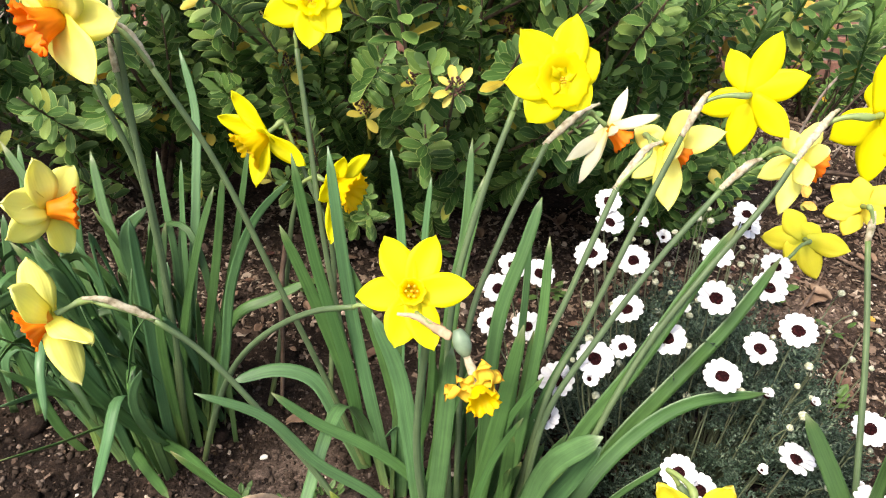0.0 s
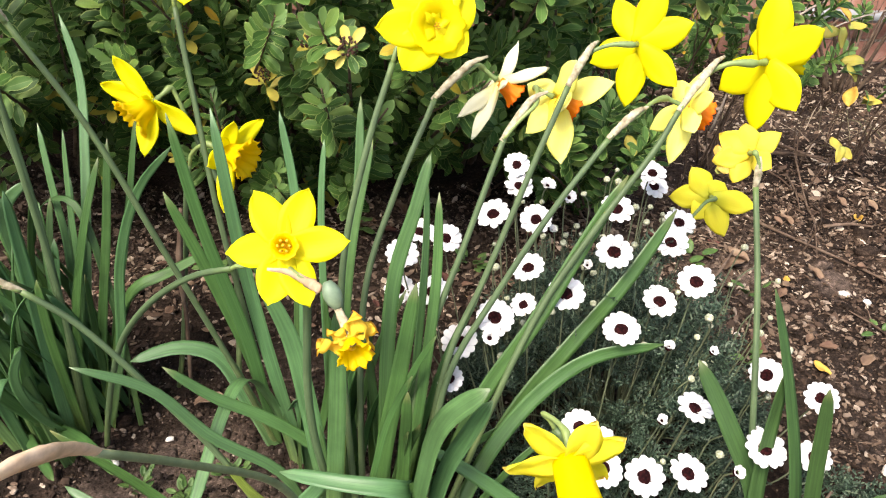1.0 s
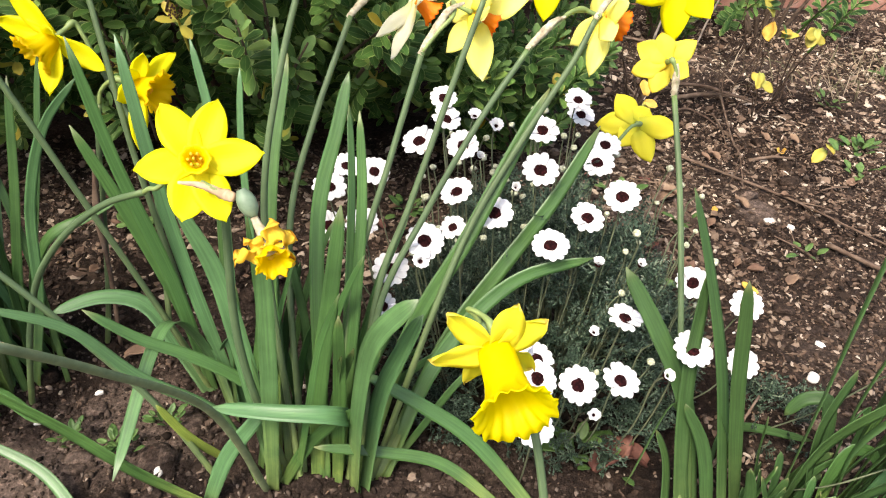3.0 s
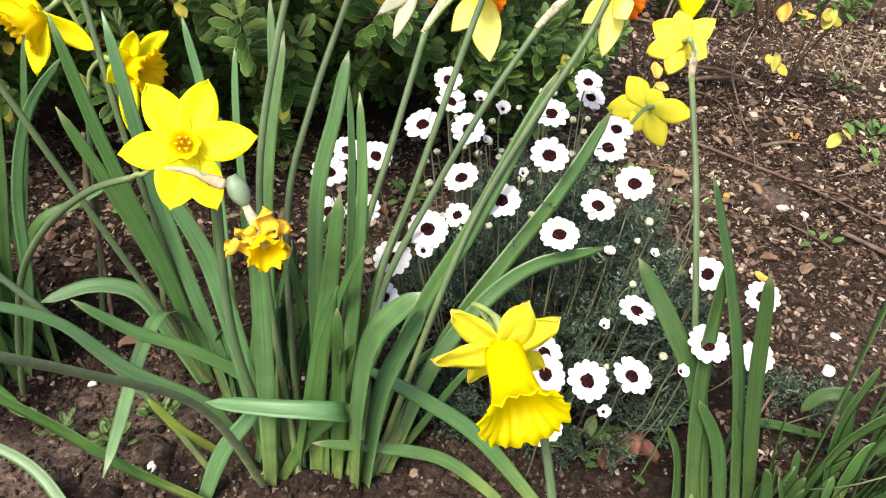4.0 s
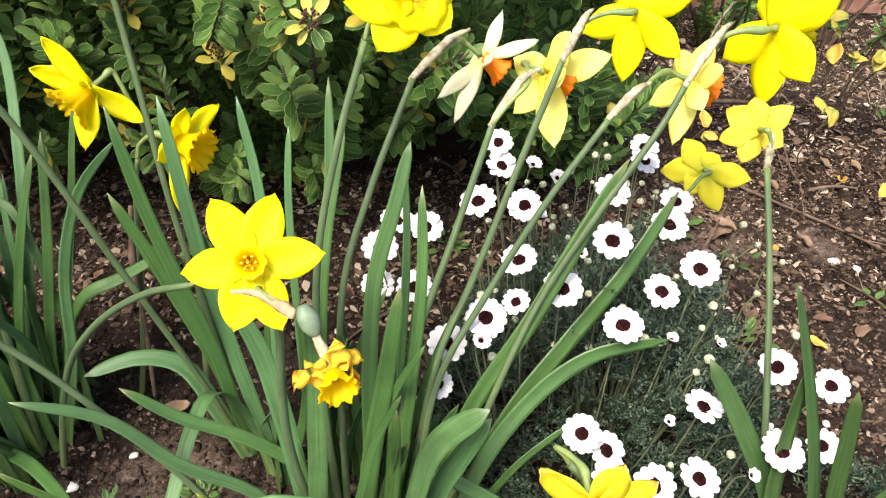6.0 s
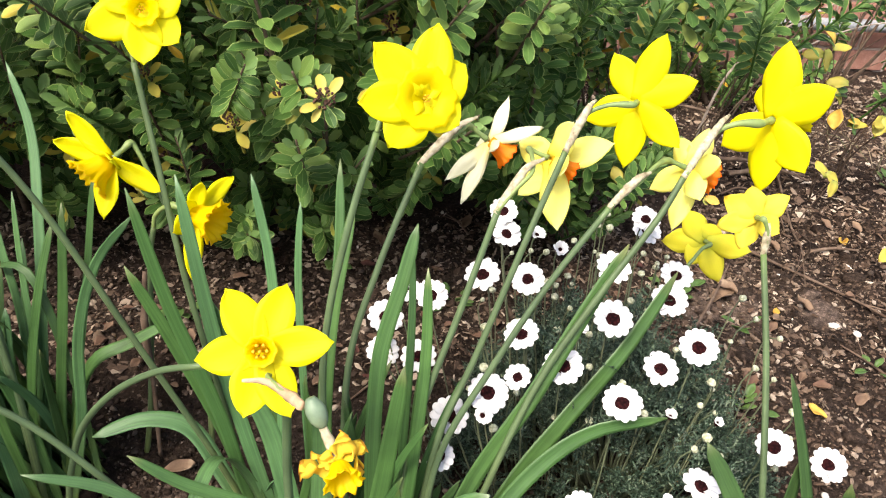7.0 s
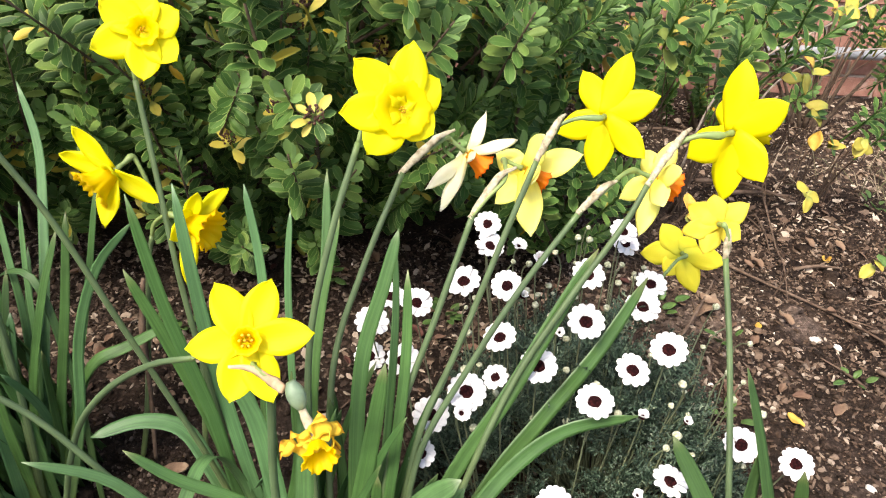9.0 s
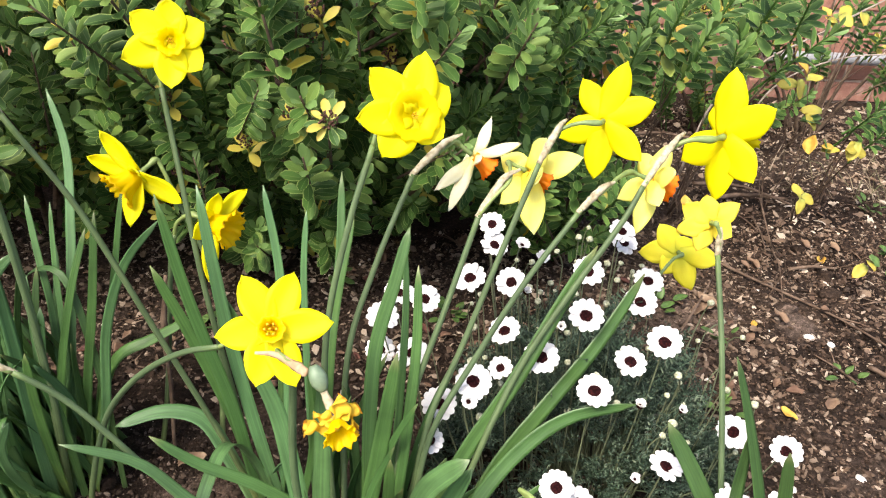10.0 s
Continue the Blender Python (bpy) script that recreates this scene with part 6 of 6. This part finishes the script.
BROWN, GOLD = "dry curled brown leaf lying on bare earth", "fallen yellow leaf lying on brown mulch"
fallen_leaf((0.610, 1.00), 0.046, M_DRYLEAF, BROWN, 20, 0.5, -8, 1)
fallen_leaf((0.662, 0.738), 0.026, M_GOLDLEAF, GOLD, 125, 0.3, -4, 15)
fallen_leaf((0.655, 1.01), 0.040, M_DRYLEAF, BROWN, 140, 0.6, -10, 2)
fallen_leaf((0.695, 0.955), 0.018, M_GOLDLEAF, GOLD, 60, 0.3, 0, 4)
fallen_leaf((0.345, 0.455), 0.054, M_REDLEAF, "crumpled reddish brown dead leaf below the daisies", 25, 0.7, -22, 5)
fallen_leaf((0.405, 0.462), 0.042, M_REDLEAF, BROWN, 150, 0.6, -18, 6)
fallen_leaf((0.465, 0.56), 0.056, M_REDLEAF, "reddish brown dead leaf among the daisies", 70, 0.4, -15, 7)
fallen_leaf((-0.15, 0.655), 0.034, M_DRYLEAF, BROWN, 12, 0.5, -6, 8)
fallen_leaf((0.02, 0.60), 0.030, M_DRYLEAF, BROWN, -10, 0.4, -5, 10)
fallen_leaf((0.58, 0.80), 0.026, M_DRYLEAF, BROWN, -60, 0.6, -8, 11)
for k in range(46):
    lx, ly = loose.uniform(-0.5, 1.4), loose.uniform(0.75, 1.9 if k < 34 else 1.1)
    fallen_leaf((lx, ly), loose.uniform(0.016, 0.036), M_GOLDLEAF if k % 6 == 0 and lx > 0.7 and ly > 1.2 else M_DRYLEAF, GOLD if k % 6 == 0 and lx > 0.7 and ly > 1.2 else BROWN, loose.uniform(0, 360), loose.uniform(0.2, 0.8), loose.uniform(-20, 5), 20 + k)


for k in range(70):
    lx, ly = loose.uniform(-0.5, 0.7), 0.80 + 0.35 * loose.random() ** 1.5
    fallen_leaf((lx, ly), loose.uniform(0.010, 0.026), M_REDLEAF if k % 5 == 0 else M_DRYLEAF, "small dead brown leaf below the hedge", loose.uniform(0, 360), loose.uniform(0.2, 0.8), loose.uniform(-22, 5), 90 + k)
STONE = [ball_mesh("pebble", 1.0, M_PEBBLE, 0.6, s) for s in (5, 6)]
for k, (px, py, ps) in enumerate(((-0.217, 0.569, 0.0065), (-0.078, 0.487, 0.0055), (0.787, 0.942, 0.0070), (0.652, 0.576, 0.0080), (0.700, 0.640, 0.0055), (-0.165, 0.605, 0.004), (0.820, 0.930, 0.006), (-0.30, 0.66, 0.006), (0.60, 0.62, 0.0045))):
    tagged(part("pebble", STONE[k % 2], m=pose(px, py, ground_height(px, py) + 0.35 * ps, 0, 0, 77 * k) @ Matrix.Diagonal((ps * 1.3, ps * 0.9, ps, 1))), "small whitish stone lying on brown earth", "stone", "stones")


def weed(place, count, size, label, seed, mat=None):
    """A low rosette of small oval leaves."""
    rng = random.Random(seed)
    t = thing("weed", (place[0], place[1], ground_height(*place) + 0.003), label, "weed", "weeds")
    me = petal_mesh(size, size * 0.55, mat or M_WEED, 1.0, 0.2, 0.08, seed, nv=8, nu=5, sweep=-0.15)
    for k in range(count):
        out = rng.uniform(0, 0.8) * size
        a = rng.uniform(0, 360)
        part("leaf", me, t, m=pose(out * math.cos(radians(a)) * 1.6, out * math.sin(radians(a)) * 1.6, rng.uniform(0.002, 0.02), rng.uniform(-20, 20), rng.uniform(-55, -5), a) @ Matrix.Scale(rng.uniform(0.6, 1.1), 4))


LOW = "low green weed seedlings growing on the earth"
for wx, wy, wc, ws in ((1.11, 1.20, 16, 0.026), (1.05, 1.10, 8, 0.024), (0.78, 0.83, 5, 0.02), (0.555, 0.76, 9, 0.022), (0.333, 0.478, 16, 0.024), (0.36, 0.46, 9, 0.022), (-0.12, 0.51, 26, 0.013), (-0.08, 0.54, 18, 0.012), (-0.17, 0.53, 16, 0.012), (1.45, 1.62, 14, 0.026), (1.2, 1.45, 8, 0.022), (0.56, 1.02, 8, 0.026), (0.62, 0.92, 5, 0.024), (-0.2, 0.95, 12, 0.024), (0.2, 1.0, 12, 0.022), (0.0, 1.1, 10, 0.024)):
    weed((wx, wy), wc, ws, LOW, int(1000 * wx) % 89)


OVAL = {k: petal_mesh(0.034, 0.022, m, 1.0, 0.20, 0.10, s, nv=10, nu=5, sweep=-0.12) for k, m, s in (("gold", M_GOLDLEAF, 1), ("olive", M_SHRUB_YELLOW, 2), ("green", M_WEED, 3))}


def sapling(base, tips, label, seed, big=0.85):
    """A thin twig with a few oval leaves, some gone yellow."""
    rng = random.Random(seed)
    t = thing("shrub_sprig", base, label, "shrub sprig", "shrub sprigs")
    o = np.array(base)
    for k, tp in enumerate(tips):
        e = np.array(tp) - o
        stem = part("twig_stem", tube("twig_stem", [(0, 0, 0), e * (0.3, 0.3, 0.35) + (rng.uniform(-0.03, 0.03), rng.uniform(-0.02, 0.02), 0), e * (0.7, 0.7, 0.66) + (rng.uniform(-0.03, 0.03), 0, 0), e], lambda v: 0.0014 * (1.1 - 0.6 * v), M_TWIG, n=10, ring=5, seed=seed), t)
        for q in range(rng.choice((1, 2, 2, 3))):
            kind = rng.choice(("gold", "olive", "olive", "olive", "green"))
            face = aim(e - (0, 0, 0.010 * q), unit((rng.gauss(0, 0.45), -0.6 + rng.gauss(0, 0.35), 0.75)), rng.uniform(0, 360))
            part("leaf", OVAL[kind], stem, "", face @ Matrix.Scale(big * rng.uniform(0.75, 1.2), 4))


SPRIG = "thin woody sprig with yellowing oval leaves"
sapling((0.76, 1.05, 0.0), [(0.70, 0.945, 0.255)], SPRIG, 2)
sapling((0.95, 1.15, 0.0), [(0.93, 1.06, 0.10)], SPRIG, 3)
sapling((0.60, 1.20, 0.0), [(0.50, 1.02, 0.24), (0.58, 1.05, 0.18), (0.44, 1.05, 0.20)], SPRIG, 7)
sapling((0.56, 1.36, 0.0), [(0.511, 1.250, 0.419), (0.487, 1.220, 0.402), (0.528, 1.250, 0.429)], SPRIG, 30, 1.05)
sapling((0.72, 1.38, 0.0), [(0.677, 1.280, 0.367), (0.695, 1.250, 0.349), (0.642, 1.250, 0.378)], SPRIG, 33, 1.05)
sapling((0.93, 1.43, 0.0), [(0.875, 1.320, 0.345), (0.914, 1.300, 0.279), (0.851, 1.300, 0.339)], SPRIG, 36, 1.05)
sapling((0.98, 1.39, 0.0), [(0.904, 1.250, 0.241), (0.992, 1.280, 0.228), (0.897, 1.280, 0.247)], SPRIG, 39, 1.05)
sapling((1.03, 1.52, 0.0), [(0.864, 1.200, 0.150), (1.016, 1.500, 0.426), (1.061, 1.500, 0.432)], SPRIG, 42, 1.05)
sapling((0.72, 1.45, 0.0), [(0.993, 1.500, 0.421), (0.597, 1.300, 0.417), (0.421, 1.200, 0.399)], SPRIG, 45, 1.05)
sapling((0.51, 1.32, 0.0), [(0.459, 1.200, 0.392)], SPRIG, 48, 1.05)
BRANCH = "bare grey branch with a few yellowing leaves"
sapling((0.66, 1.78, 0.0), [(0.52, 1.50, 0.50), (0.62, 1.46, 0.44), (0.74, 1.56, 0.50)], BRANCH, 13)
sapling((1.20, 1.86, 0.0), [(1.02, 1.62, 0.44), (1.30, 1.62, 0.46), (1.44, 1.70, 0.40)], BRANCH, 14)
sapling((1.40, 1.84, 0.0), [(1.52, 1.62, 0.42), (1.34, 1.60, 0.40), (1.60, 1.70, 0.34)], BRANCH, 15)

def dead_branch(pts, r, label, seed):
    """A bare woody branch rising out of the ground, with a few side twigs."""
    t = thing("dead_branch", pts[0], label, "branch", "dead branches")
    loc = [np.array(p) - np.array(pts[0]) for p in pts]
    part("branch", tube("branch", loc, lambda v: r * (1.15 - 0.55 * v), M_GREYWOOD, n=30, ring=8, crumple=0.14, seed=seed), t)
    rng = random.Random(seed)
    for k in range(2, len(pts) - 1):
        e = loc[k] + np.array((rng.uniform(-0.06, 0.10), rng.uniform(-0.05, 0.02), rng.uniform(0.02, 0.09)))
        part("side_twig", tube("side_twig", [loc[k], 0.5 * (loc[k] + e) + (0, 0, 0.006), e], lambda v: r * 0.45 * (1 - 0.6 * v), M_TWIG, n=8, ring=6, crumple=0.1, seed=seed + k), t)


dead_branch([(0.30, 1.56, -0.01), (0.35, 1.53, 0.20), (0.416, 1.50, 0.359), (0.462, 1.50, 0.408), (0.509, 1.50, 0.406), (0.586, 1.50, 0.428), (0.66, 1.50, 0.50)], 0.0042, "pale grey dead branch sticking out of the hedge", 3)
dead_branch([(0.82, 1.66, -0.01), (0.85, 1.62, 0.20), (0.929, 1.60, 0.297), (1.041, 1.60, 0.365), (1.168, 1.60, 0.444), (1.26, 1.60, 0.49)], 0.0028, "thin bare grey branch in front of the wall", 5)
dead_branch([(0.95, 1.70, -0.01), (1.00, 1.66, 0.22), (1.12, 1.64, 0.30), (1.30, 1.62, 0.33), (1.45, 1.62, 0.36)], 0.0022, "thin bare grey branch in front of the wall", 7)
husk = thing("dry_stalk", (-0.165, 0.69, -0.005), "thin upright dead brown stalk among the leaves", "stalk")
part("upper_stalk", tube("upper_stalk", [(0, 0, 0), (0.006, 0.004, 0.10), (0.010, 0.0, 0.19), (0.020, 0.0, 0.26)], lambda v: 0.0022 + 0.0022 * math.sin(math.pi * v) * (1 if v > 0.5 else 0.2), M_TWIG, n=16, ring=7, crumple=0.25, seed=4), husk)


def dry_grass(place, count, seed):
    rng = np.random.default_rng(seed)
    vs, fs = [], []
    for _ in range(count):
        b = np.array((rng.normal(0, 0.07), rng.normal(0, 0.05), 0.0))
        a = rng.uniform(0, 6.3)
        d = np.array((math.cos(a), math.sin(a), 0)) * rng.uniform(0.03, 0.12)
        s = np.array((-math.sin(a), math.cos(a), 0)) * 0.0011
        m = b + d * 0.5 + (0, 0, rng.uniform(0.02, 0.07))
        e = b + d * 1.2 + (0, 0, rng.uniform(0.0, 0.06))
        o = len(vs)
        vs += [b - s, b + s, m + s, m - s, e, m + np.array((0, 0, 0.001))]
        fs += [(o, o + 1, o + 2, o + 5), (o, o + 5, o + 3), (o + 3, o + 5, o + 4), (o + 5, o + 2, o + 4)]
    ob = part("dry_grass", mesh_of("dry_grass", vs, fs, M_GRASS, smooth=False), m=pose(place[0], place[1], 0.005))
    tagged(ob, "tuft of dry straw-coloured grass on earth", "grass", kind="stuff")


dry_grass((1.30, 1.52), 34, 1)
dry_grass((1.46, 1.68), 40, 2)
dry_grass((1.05, 1.62), 14, 3)


# ---- bricks of the wall, nearest stretch ----
for course in range(15):
    for k in range(-6, 15):
        bx = 0.05 + 0.225 * k + (0.1125 if course % 2 else 0.0)
        part("brick", brick_meshes[(3 * k + course) % 4], wall, m=pose(bx, 0, 0.03 + 0.075 * course))
